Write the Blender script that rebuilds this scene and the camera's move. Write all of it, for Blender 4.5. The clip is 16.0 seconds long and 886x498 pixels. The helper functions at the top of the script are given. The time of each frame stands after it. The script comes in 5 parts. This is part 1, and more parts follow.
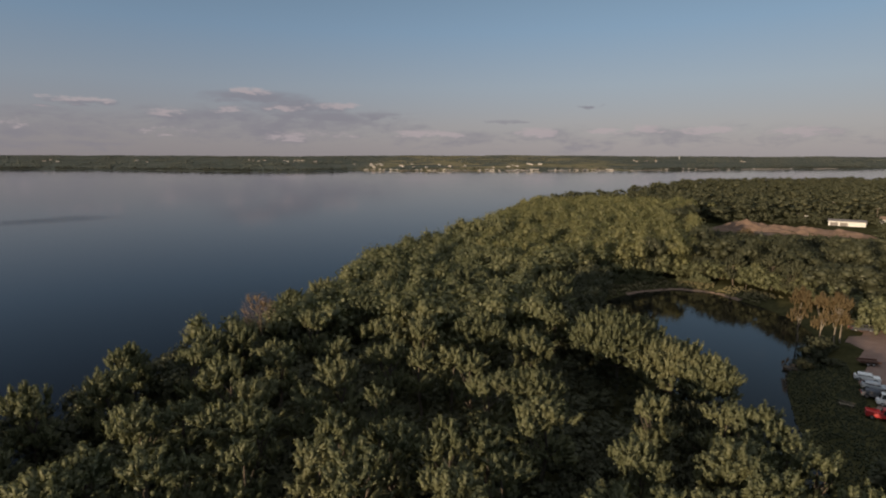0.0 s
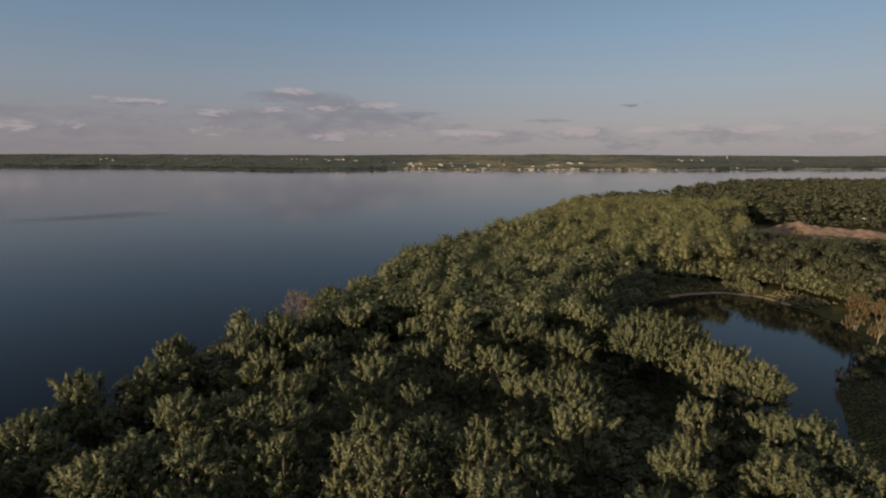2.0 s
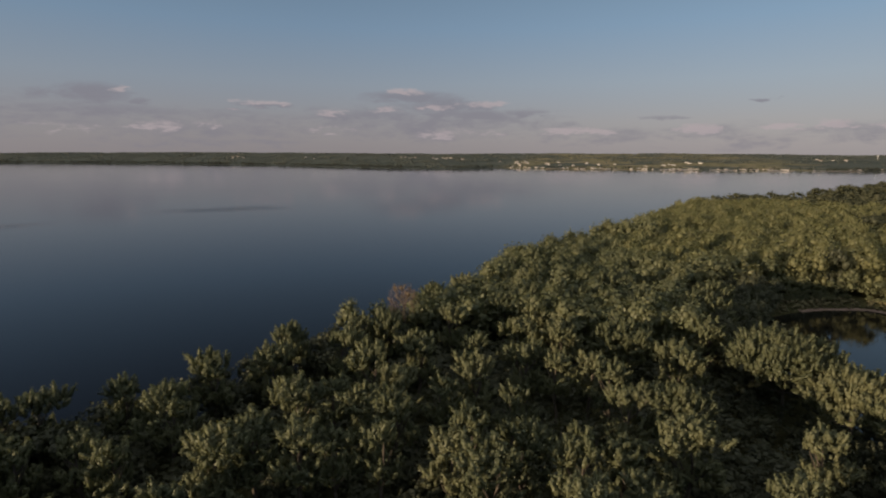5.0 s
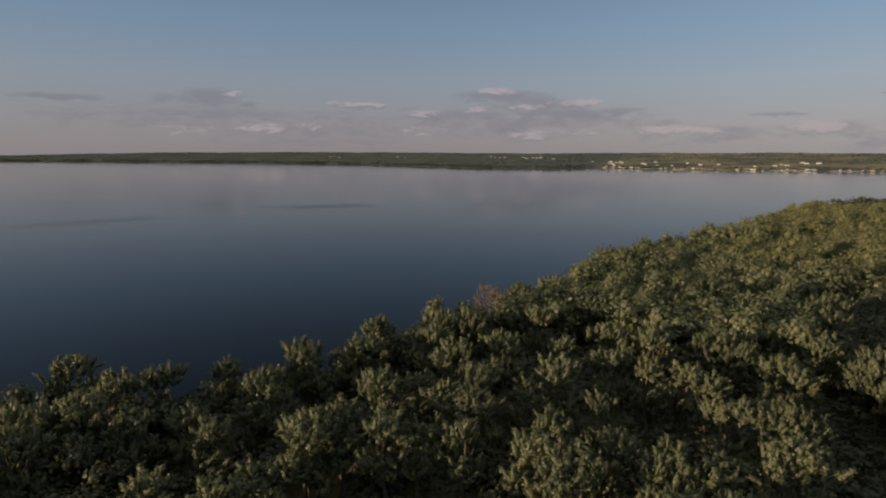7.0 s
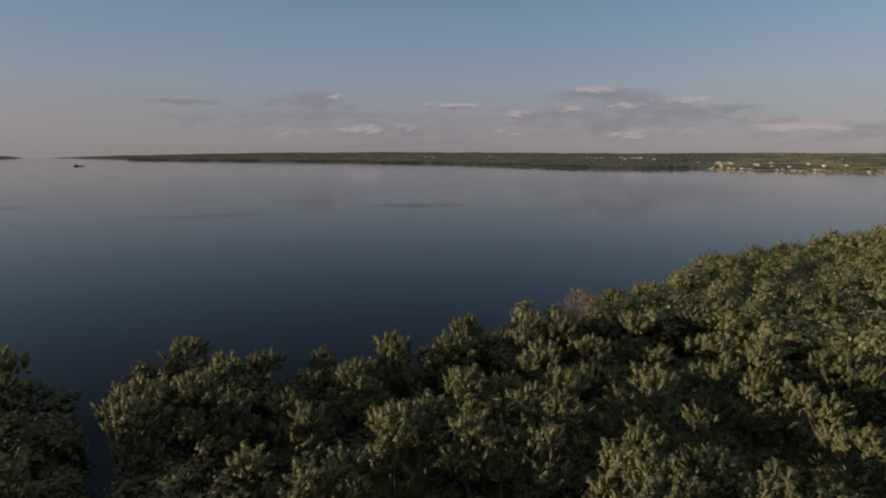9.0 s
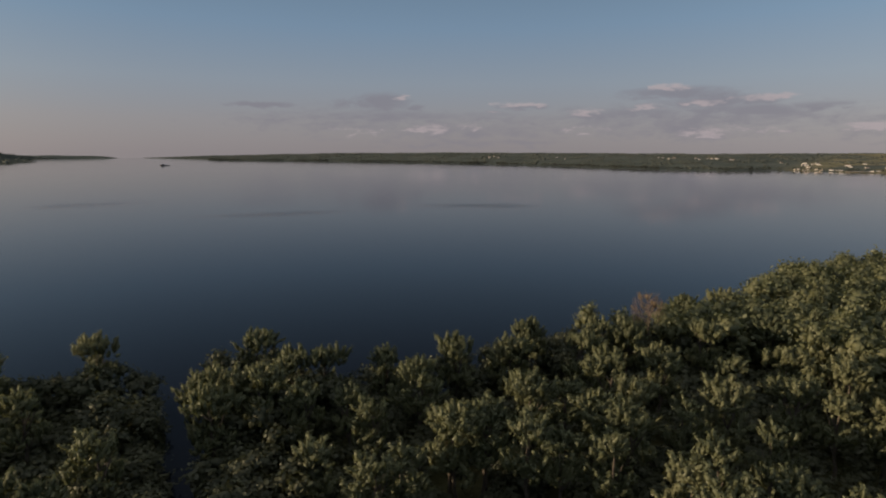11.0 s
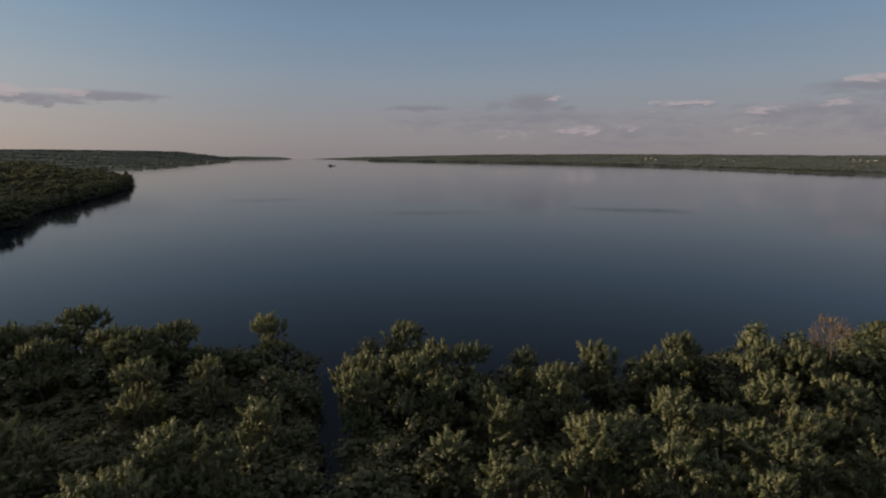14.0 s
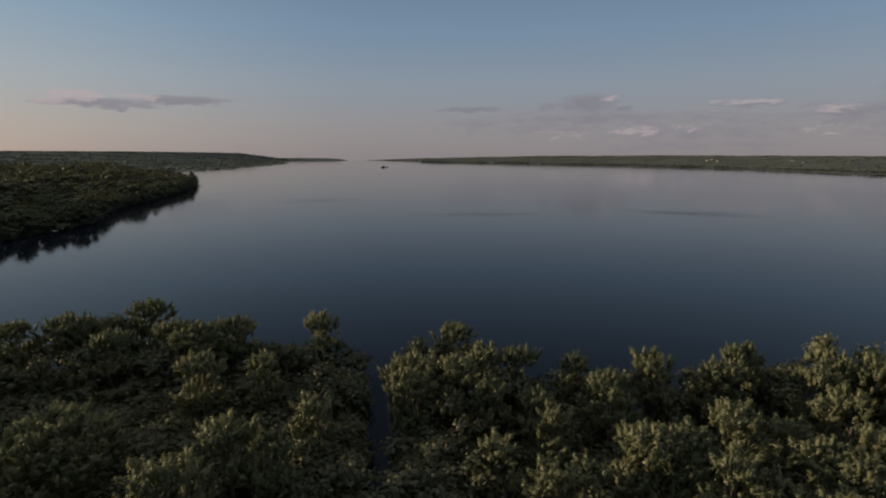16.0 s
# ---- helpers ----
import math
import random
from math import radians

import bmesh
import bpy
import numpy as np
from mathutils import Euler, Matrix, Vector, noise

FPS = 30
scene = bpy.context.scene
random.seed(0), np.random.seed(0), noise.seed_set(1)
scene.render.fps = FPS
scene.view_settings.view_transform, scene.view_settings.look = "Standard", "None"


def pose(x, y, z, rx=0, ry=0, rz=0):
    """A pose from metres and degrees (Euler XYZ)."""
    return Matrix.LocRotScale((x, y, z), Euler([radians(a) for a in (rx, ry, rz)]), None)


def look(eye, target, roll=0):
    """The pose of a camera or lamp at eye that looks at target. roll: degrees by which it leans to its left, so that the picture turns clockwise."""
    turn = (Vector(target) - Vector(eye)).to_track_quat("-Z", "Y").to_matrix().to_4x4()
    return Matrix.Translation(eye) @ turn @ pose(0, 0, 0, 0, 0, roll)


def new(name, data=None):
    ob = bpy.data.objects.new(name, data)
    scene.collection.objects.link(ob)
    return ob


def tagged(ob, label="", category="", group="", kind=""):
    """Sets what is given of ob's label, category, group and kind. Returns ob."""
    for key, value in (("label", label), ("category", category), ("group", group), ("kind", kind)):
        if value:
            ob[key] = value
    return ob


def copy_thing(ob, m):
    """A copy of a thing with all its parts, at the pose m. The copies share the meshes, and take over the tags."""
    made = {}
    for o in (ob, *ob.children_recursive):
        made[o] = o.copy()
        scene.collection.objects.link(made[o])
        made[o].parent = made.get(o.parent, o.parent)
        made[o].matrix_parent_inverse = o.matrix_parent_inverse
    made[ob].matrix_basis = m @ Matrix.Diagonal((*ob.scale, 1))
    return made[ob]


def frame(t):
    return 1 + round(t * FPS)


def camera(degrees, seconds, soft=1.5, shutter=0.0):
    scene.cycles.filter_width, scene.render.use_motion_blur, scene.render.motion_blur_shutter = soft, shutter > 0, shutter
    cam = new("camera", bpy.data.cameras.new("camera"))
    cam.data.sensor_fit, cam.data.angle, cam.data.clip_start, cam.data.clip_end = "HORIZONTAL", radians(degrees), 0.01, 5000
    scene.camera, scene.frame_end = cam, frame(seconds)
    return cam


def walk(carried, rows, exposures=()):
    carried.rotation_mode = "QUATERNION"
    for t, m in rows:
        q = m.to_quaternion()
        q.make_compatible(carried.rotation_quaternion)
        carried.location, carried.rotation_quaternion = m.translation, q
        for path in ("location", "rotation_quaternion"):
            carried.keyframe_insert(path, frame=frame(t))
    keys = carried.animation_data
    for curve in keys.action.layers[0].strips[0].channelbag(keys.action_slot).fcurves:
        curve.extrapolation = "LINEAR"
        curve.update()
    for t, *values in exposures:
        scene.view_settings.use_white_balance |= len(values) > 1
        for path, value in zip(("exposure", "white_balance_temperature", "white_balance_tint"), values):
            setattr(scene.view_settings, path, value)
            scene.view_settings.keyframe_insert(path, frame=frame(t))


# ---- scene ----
EYE_HEIGHT = 45.0

# The camera hovers over the trees and turns slowly to its left: seconds, yaw, pitch, roll.
TURN = [
    (0.0, -0.00, -9.71, -0.04),
    (0.5, 1.41, -9.74, -0.08),
    (1.0, 2.47, -9.76, -0.09),
    (1.5, 3.26, -9.79, -0.05),
    (2.0, 4.05, -9.81, -0.07),
    (2.5, 5.34, -9.85, -0.15),
    (3.0, 6.95, -9.89, -0.13),
    (3.5, 8.70, -9.92, -0.15),
    (6.0, 19.71, -9.99, -0.20),
    (6.5, 22.01, -10.01, -0.19),
    (7.0, 24.34, -10.03, -0.14),
    (7.5, 26.77, -10.03, -0.14),
    (8.0, 29.29, -10.03, -0.07),
    (8.5, 31.90, -10.05, -0.11),
    (9.0, 33.98, -10.05, -0.12),
    (11.5, 43.22, -10.00, -0.11),
    (12.0, 46.50, -9.98, -0.10),
    (12.5, 50.12, -10.01, -0.12),
    (13.0, 52.90, -10.00, -0.13),
    (13.5, 54.63, -9.95, -0.11),
    (14.0, 56.07, -9.90, -0.14),
    (14.5, 57.70, -9.88, -0.08),
    (15.0, 59.08, -9.83, -0.08),
    (15.5, 60.26, -9.79, -0.13),
    (16.0, 61.42, -9.77, -0.10),
]
cam = camera(78.3, 16.0, soft=2.05)
walk(cam, [(t, pose(0, 0, EYE_HEIGHT, 90 + p, r, y)) for t, y, p, r in TURN],
     exposures=[(0.0, 0.35), (16.0, 0.35)])

# ------------------------------------------------------------------ light
SUN_AZ, SUN_EL = 137.0, 8.3   # degrees to the left of the first view, and above the horizon


def polar(az, dist, z=0.0):
    a = radians(az)
    return Vector((-dist * math.sin(a), dist * math.cos(a), z))


sun = new("sun", bpy.data.lights.new("sun", "SUN"))
sun.data.energy, sun.data.angle, sun.data.color = 5.3, radians(0.6), (1.0, 0.785, 0.54)
e = radians(SUN_EL)
sun.matrix_world = look(polar(SUN_AZ, 100 * math.cos(e), 100 * math.sin(e)), (0, 0, 0))

world = bpy.data.worlds.new("sky")
scene.world = world
world.use_nodes = True


class Nodes:
    """Small helper to write node trees in one line each."""

    def __init__(self, tree):
        self.t = tree
        tree.nodes.clear()

    def add(self, kind, **kw):
        n = self.t.nodes.new(kind)
        ins = kw.pop("ins", {})
        for k, v in kw.items():
            setattr(n, k, v)
        for k, v in ins.items():
            self.put(n.inputs[k], v)
        return n

    def put(self, socket, v):
        if isinstance(v, bpy.types.NodeSocket):
            self.t.links.new(v, socket)
        else:
            socket.default_value = v

    def math(self, op, a, b=0.0, c=0.0, clamp=False):
        n = self.add("ShaderNodeMath", operation=op, use_clamp=clamp)
        for s, v in zip(n.inputs, (a, b, c)):
            self.put(s, v)
        return n.outputs[0]

    def mix(self, fac, a, b, blend="MIX"):
        n = self.add("ShaderNodeMix", data_type="RGBA", blend_type=blend)
        self.put(n.inputs[0], fac), self.put(n.inputs[6], a), self.put(n.inputs[7], b)
        return n.outputs[2]

    def noise(self, vec, scale, detail=4.0, rough=0.55, distort=0.0):
        n = self.add("ShaderNodeTexNoise", ins={"Scale": scale, "Detail": detail, "Roughness": rough, "Distortion": distort})
        if vec is not None:
            self.put(n.inputs["Vector"], vec)
        return n.outputs["Fac"]

    def ramp(self, fac, stops):
        n = self.add("ShaderNodeValToRGB")
        self.put(n.inputs[0], fac)
        el = n.color_ramp.elements
        while len(el) < len(stops):
            el.new(0.5)
        for s, (p, c) in zip(el, stops):
            s.position, s.color = p, (*c, 1) if len(c) == 3 else c
        return n.outputs[0]

    def span(self, v, a, b, c=0.0, d=1.0):
        n = self.add("ShaderNodeMapRange", interpolation_type="SMOOTHSTEP")
        for s, x in zip(n.inputs, (v, a, b, c, d)):
            self.put(s, x)
        return n.outputs[0]


# cloud heaps and their sunlit caps: degrees to the left, degrees up, half width, half height, thickness
CLOUDS = [(18.4, 5.5, 6.5, 0.8, 1.0), (15, 4.6, 7, 0.8, 0.95), (12.5, 3.9, 6, 0.6, 1.0), (21, 3.7, 8, 0.7, 0.8), (6.5, 3.95, 2.6, 0.5, 0.8), (21, 2.7, 7, 0.6, 0.6), (17, 3.1, 15, 2.0, 0.6),
          (33.3, 4.5, 3.0, 0.35, 0.9), (35, 3.2, 9, 0.9, 0.5), (38, 2.0, 12, 1.6, 0.5), (47.5, 5.0, 4, 1.1, 0.9), (44.8, 3.6, 5, 0.8, 0.6), (43.2, 4.5, 1.2, 0.3, 0.9), (58.5, 4.55, 3.4, 0.42, 1.0),
          (50, 3.2, 11, 1.6, 0.4), (92.5, 4.45, 5.0, 0.5, 1.1), (86, 4.9, 5.0, 0.5, 1.1), (-14.8, 4.87, 0.7, 0.13, 0.8), (-6.5, 3.45, 2.2, 0.2, 0.6), (-14, 1.8, 26, 1.0, 0.3)]
CAPS = [(19.2, 6.25, 1.6, 0.3, 1.0), (17.6, 6.1, 1.0, 0.25, 0.6), (10.9, 4.95, 2.6, 0.36, 1.0), (15.7, 4.65, 2.2, 0.36, 0.8), (20.2, 4.4, 2.2, 0.3, 0.7), (26.0, 4.1, 2.2, 0.32, 0.5), (14.8, 2.1, 3.0, 0.45, 0.65), (10.3, 2.1, 1.6, 0.3, 0.5),
        (34.6, 4.75, 1.2, 0.4, 0.6), (32.3, 4.75, 1.3, 0.36, 0.8), (41.8, 2.4, 2.0, 0.6, 0.7), (37.8, 2.7, 1.4, 0.35, 0.5), (44.6, 5.65, 1.0, 0.22, 0.8), (49.4, 2.0, 3.0, 0.5, 0.5), (26.8, 2.3, 2.0, 0.4, 0.5),
        (94.2, 5.05, 2.8, 0.5, 2.4), (96, 4.6, 1.6, 0.3, 1.6), (89, 5.15, 2.2, 0.32, 1.3), (1.6, 2.35, 3.4, 0.4, 0.9), (-1.0, 2.2, 1.2, 0.3, 1.1), (-9.4, 2.35, 1.9, 0.55, 1.1), (-16.5, 2.35, 1.8, 0.45, 1.3), (-20, 2.66, 2.0, 0.36, 1.1), (-25.2, 2.35, 2.5, 0.42, 1.3), (-32.8, 2.2, 2.4, 0.45, 0.9)]


def build_sky():
    n = Nodes(world.node_tree)
    sky = n.add("ShaderNodeTexSky", sky_type="NISHITA", sun_disc=False, sun_elevation=radians(SUN_EL),
                sun_rotation=radians(360 - SUN_AZ), altitude=100.0, air_density=1.0, dust_density=1.0, ozone_density=1.2)
    way = n.add("ShaderNodeTexCoord").outputs["Generated"]
    xyz = n.add("ShaderNodeSeparateXYZ", ins={0: way})
    x, y, z = xyz.outputs
    el = n.math("MULTIPLY", n.math("ARCSINE", z), 57.2958)
    az = n.math("MULTIPLY", n.math("ARCTAN2", n.math("MULTIPLY", x, -1.0), y), 57.2958)
    base = n.mix(1.0, sky.outputs[0], (0.10, 0.10, 0.10, 1), "MULTIPLY")
    # evening haze low over the horizon; dimmer near 24 degrees, brighter overhead as added fill
    haze = n.ramp(n.math("DIVIDE", el, 80.0, clamp=True), [(0.0, (0.262, 0.24, 0.258)), (0.04, (0.272, 0.262, 0.292)), (0.085, (0.25, 0.288, 0.35)),
                                                          (0.15, (0.18, 0.265, 0.375)), (0.21, (0.14, 0.215, 0.31)), (0.3, (0.078, 0.108, 0.15)), (0.45, (0.17, 0.195, 0.235)), (0.75, (0.66, 0.68, 0.72))])
    base = n.mix(0.88, base, haze)
    base = n.mix(1.0, base, n.ramp(n.span(az, 35.0, -25.0), [(0.0, (1.0, 1.0, 1.0)), (1.0, (1.24, 1.24, 1.23))]), "MULTIPLY")
    base = n.mix(1.0, base, n.ramp(n.span(az, 66.0, 108.0), [(0.0, (1.0, 1.0, 1.0)), (1.0, (1.32, 1.27, 1.19))]), "MULTIPLY")
    # clouds: long flat heaps with ragged edges, their upper rims in the sun
    def field(up, scale=1.15):
        v = n.add("ShaderNodeCombineXYZ", ins={0: n.math("MULTIPLY", az, 0.16), 1: n.math("MULTIPLY_ADD", el, 0.55, up), 2: 3.0}).outputs[0]
        return n.noise(v, scale, 7.0, 0.62, 0.5)

    lumps, rags, fine, grain = field(0.0, 1.3), field(7.0), field(3.0, 3.6), field(5.0, 9.0)
    grain = n.math("SUBTRACT", grain, 0.5)
    fine = n.math("SUBTRACT", fine, 0.5)

    def heaps(group, up):
        e_up = n.math("ADD", el, up)
        a_side = n.math("MULTIPLY_ADD", n.math("SUBTRACT", rags, 0.5), 9.0, az)
        total = None
        for a, e, wa, we, amount in group:
            dx = n.math("DIVIDE", n.math("SUBTRACT", a_side, a), wa)
            dy = n.math("DIVIDE", n.math("SUBTRACT", e_up, e), we)
            r = n.math("ADD", n.math("MULTIPLY", dx, dx), n.math("MULTIPLY", dy, dy))
            v = n.math("MULTIPLY", n.math("SUBTRACT", 1.0, n.math("MINIMUM", r, 8.0)), amount)
            total = v if total is None else n.math("MAXIMUM", total, v)
        return total

    shift = n.math("MULTIPLY_ADD", n.math("SUBTRACT", lumps, 0.5), 1.1, n.math("MULTIPLY", fine, 0.7))
    body = n.math("MULTIPLY_ADD", n.math("ADD", n.math("SUBTRACT", lumps, 0.52), n.math("MULTIPLY", fine, 0.5)), 2.6, heaps(CLOUDS, shift))
    cover = n.math("MULTIPLY", n.span(body, -0.25, 1.0), 0.72)
    out = n.mix(cover, base, (0.212, 0.203, 0.238, 1))
    cap = n.math("MULTIPLY_ADD", n.math("ADD", n.math("ADD", n.math("SUBTRACT", lumps, 0.5), n.math("MULTIPLY", fine, 1.5)), n.math("MULTIPLY", grain, 0.7)), 2.8, heaps(CAPS, shift))
    out = n.mix(n.math("MULTIPLY", n.span(cap, -0.15, 1.2), 0.7), out, (0.44, 0.375, 0.385, 1))
    bg = n.add("ShaderNodeBackground", ins={0: out, 1: 0.79})
    end = n.add("ShaderNodeOutputWorld", ins={0: bg.outputs[0]})


build_sky()


# ------------------------------------------------------------------ materials
def material(name):
    m = bpy.data.materials.new(name)
    m.use_nodes = True
    return m, Nodes(m.node_tree)


def finish(n, shader):
    n.add("ShaderNodeOutputMaterial", ins={0: shader})


def principled(n, color, rough=0.8, metal=0.0, normal=None, spec=0.3):
    p = n.add("ShaderNodeBsdfPrincipled", ins={"Base Color": color, "Roughness": rough, "Metallic": metal, "Specular IOR Level": spec})
    if normal is not None:
        n.put(p.inputs["Normal"], normal)
    return p.outputs[0]


def leaf_material(name, dark, mid, light, through_leaf=0.25, spread=0.18):
    m, n = material(name)
    geo = n.add("ShaderNodeNewGeometry")
    obj = n.add("ShaderNodeObjectInfo")
    place = n.math("ADD", n.math("MULTIPLY", n.noise(geo.outputs["Position"], 0.11, 2.0), 0.55), n.math("MULTIPLY", n.noise(geo.outputs["Position"], 0.8, 1.0), 0.35))
    r = n.math("ADD", n.math("MULTIPLY", geo.outputs["Random Per Island"], spread),
               n.math("ADD", n.math("MULTIPLY", obj.outputs["Random"], 0.3), place))
    col = n.ramp(r, [(0.3, dark), (0.68, mid), (1.0, light)])
    d = n.add("ShaderNodeBsdfDiffuse", ins={0: col})
    tr = n.add("ShaderNodeBsdfTranslucent", ins={0: n.mix(1.0, col, (1.0, 1.0, 0.55, 1), "MULTIPLY")})
    gl = n.add("ShaderNodeBsdfGlossy", ins={0: (0.5, 0.5, 0.45, 1), "Roughness": 0.5})
    s = n.add("ShaderNodeMixShader", ins={0: through_leaf, 1: d.outputs[0], 2: tr.outputs[0]})
    s = n.add("ShaderNodeMixShader", ins={0: 0.04, 1: s.outputs[0], 2: gl.outputs[0]})
    finish(n, s.outputs[0])
    return m


LEAF = leaf_material("leaf_green", (0.056, 0.064, 0.033), (0.11, 0.115, 0.058), (0.158, 0.155, 0.08), 0.35)
# darker leaf; paints shade on low, shore and headland trees, colours dark ones too
LEAF_DARK_SHADE = leaf_material("leaf_dark_green_shade", (0.032, 0.036, 0.021), (0.053, 0.056, 0.032), (0.088, 0.088, 0.049), 0.3)
LEAF_LIGHT = leaf_material("leaf_yellow_green", (0.075, 0.08, 0.034), (0.13, 0.13, 0.056), (0.185, 0.175, 0.082), 0.4)
LEAF_MID = leaf_material("leaf_olive_green", (0.03, 0.034, 0.019), (0.056, 0.058, 0.032), (0.1, 0.095, 0.052), 0.3)
LEAF_DRY = leaf_material("leaf_dry", (0.075, 0.051, 0.023), (0.11, 0.077, 0.037), (0.15, 0.108, 0.056))
# distance haze is painted in: far leaf colours are greyed and blued
LEAF_FAR_HAZE = leaf_material("leaf_far_haze", (0.05, 0.058, 0.052), (0.074, 0.081, 0.071), (0.1, 0.103, 0.088), 0.1, 0.1)

# darker far leaf, greyed the same way
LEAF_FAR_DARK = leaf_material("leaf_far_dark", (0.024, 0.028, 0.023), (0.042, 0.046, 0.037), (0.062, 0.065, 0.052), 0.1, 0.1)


def plain_material(name, a, b, scale=2.0, rough=0.8, metal=0.0, spec=0.3, bump=0.0):
    m, n = material(name)
    pos = n.add("ShaderNodeNewGeometry").outputs["Position"]
    f = n.math("ADD", n.math("MULTIPLY", n.noise(pos, scale), 0.6), n.math("MULTIPLY", n.noise(pos, scale * 7), 0.4))
    col = n.ramp(f, [(0.35, a), (0.65, b)])
    nor = None
    if bump:
        nor = n.add("ShaderNodeBump", ins={"Strength": bump, "Height": n.noise(pos, scale * 4)}).outputs[0]
    finish(n, principled(n, col, rough, metal, nor, spec))
    return m


BARK = plain_material("bark", (0.05, 0.04, 0.03), (0.11, 0.088, 0.066), 1.5, 0.95, bump=0.6)
BARK_PALE = plain_material("bark_pale", (0.13, 0.108, 0.085), (0.22, 0.185, 0.145), 1.5, 0.95)


def ground_material():
    """Leaf litter and grass, with dry fields on the wider scale and haze-greyed far slopes."""
    m, n = material("ground_grass")
    pos = n.add("ShaderNodeNewGeometry").outputs["Position"]
    fine = n.math("ADD", n.math("MULTIPLY", n.noise(pos, 0.2), 0.6), n.math("MULTIPLY", n.noise(pos, 1.4), 0.4))
    grass = n.ramp(fine, [(0.35, (0.025, 0.026, 0.012)), (0.65, (0.065, 0.06, 0.028))])
    field = n.ramp(n.noise(pos, 0.03), [(0.4, (0.13, 0.12, 0.07)), (0.65, (0.23, 0.19, 0.12))])
    # far slopes take a grey-blue colour in place of haze
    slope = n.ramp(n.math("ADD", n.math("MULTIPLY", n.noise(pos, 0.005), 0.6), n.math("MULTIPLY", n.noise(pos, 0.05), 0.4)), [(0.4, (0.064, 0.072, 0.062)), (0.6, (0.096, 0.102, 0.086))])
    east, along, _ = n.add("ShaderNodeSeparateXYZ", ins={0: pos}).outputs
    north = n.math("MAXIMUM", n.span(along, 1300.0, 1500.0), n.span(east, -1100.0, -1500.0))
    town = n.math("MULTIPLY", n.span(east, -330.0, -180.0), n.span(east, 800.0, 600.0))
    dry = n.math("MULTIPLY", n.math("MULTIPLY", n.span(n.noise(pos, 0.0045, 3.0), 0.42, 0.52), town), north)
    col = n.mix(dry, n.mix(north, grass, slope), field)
    finish(n, principled(n, col, 0.95, 0.0, n.add("ShaderNodeBump", ins={"Strength": 0.4, "Height": fine}).outputs[0], 0.0))
    return m


SOIL = ground_material()
SAND = plain_material("sand", (0.105, 0.07, 0.05), (0.19, 0.132, 0.095), 0.3, 0.95, bump=0.4)
GRAVEL = plain_material("gravel", (0.165, 0.105, 0.085), (0.235, 0.16, 0.13), 0.4, 0.95, bump=0.4)
WHITE = plain_material("white_paint", (0.4, 0.39, 0.375), (0.54, 0.53, 0.51), 0.5, 0.5)
ROOF = plain_material("roof_grey", (0.12, 0.11, 0.11), (0.2, 0.18, 0.17), 0.6, 0.8)


def water_material(name, ior, rough, deep=(0.004, 0.0055, 0.01, 1)):
    m, n = material(name)
    pos = n.add("ShaderNodeNewGeometry").outputs["Position"]
    flat = n.add("ShaderNodeMapping", ins={0: pos, "Scale": (1.0, 1.0, 0.0)}).outputs[0]
    ripple = n.noise(flat, 0.9, 3.0, 0.6)
    gust = n.span(n.noise(n.add("ShaderNodeMapping", ins={0: pos, "Rotation": (0, 0, radians(25)), "Scale": (0.0012, 0.004, 0.0)}).outputs[0], 4.0, 3.0, 0.5, 0.4), 0.52, 0.7)
    streak = None
    for a, dist, la, lb in [(37, 470, 62, 26), (74, 560, 60, 30), (58, 420, 60, 18)]:
        c = polar(a, dist)
        loc = n.add("ShaderNodeMapping", vector_type="TEXTURE", ins={0: pos, "Location": (c.x, c.y, 0), "Rotation": (0, 0, radians(a + 4)), "Scale": (la, lb, 1.0)}).outputs[0]
        edge = n.math("MULTIPLY_ADD", n.noise(pos, 0.03, 3.0), 1.2, n.add("ShaderNodeVectorMath", operation="LENGTH", ins={0: n.add("ShaderNodeMapping", ins={0: loc, "Scale": (1.0, 1.0, 0.0)}).outputs[0]}).outputs["Value"])
        v = n.span(edge, 1.9, 0.8)
        streak = v if streak is None else n.math("MAXIMUM", streak, v)
    gust = n.math("MULTIPLY_ADD", streak, 9.0, gust)
    b = n.add("ShaderNodeBump", ins={"Strength": n.math("MULTIPLY_ADD", gust, 0.05, 0.03), "Distance": 0.3, "Height": ripple})
    p = n.add("ShaderNodeBsdfPrincipled", ins={"Base Color": deep, "Roughness": rough, "IOR": ior, "Normal": b.outputs[0]})
    finish(n, p.outputs[0])
    return m


WATER = water_material("lake_water", 1.19, 0.06)
POND_WATER = water_material("pond_water", 1.33, 0.05, (0.007, 0.007, 0.006, 1))


# ------------------------------------------------------------------ mesh helpers
def mesh_from(name, verts, faces, mat, smooth=False):
    """verts: (n, 3) array; faces: (m, k) array, or a list of such arrays."""
    me = bpy.data.meshes.new(name)
    groups = faces if isinstance(faces, list) else [faces]
    groups = [g for g in groups if len(g)]
    loops = np.concatenate([g.ravel() for g in groups]).astype(np.int32)
    sizes = np.concatenate([np.full(len(g), g.shape[1]) for g in groups]).astype(np.int32)
    me.vertices.add(len(verts))
    me.vertices.foreach_set("co", np.asarray(verts, np.float32).ravel())
    me.loops.add(len(loops))
    me.loops.foreach_set("vertex_index", loops)
    me.polygons.add(len(sizes))
    me.polygons.foreach_set("loop_start", np.concatenate([[0], np.cumsum(sizes)[:-1]]).astype(np.int32))
    me.polygons.foreach_set("use_smooth", np.full(len(sizes), smooth))
    me.update(calc_edges=True)
    me.validate()
    me.materials.append(mat)
    return me


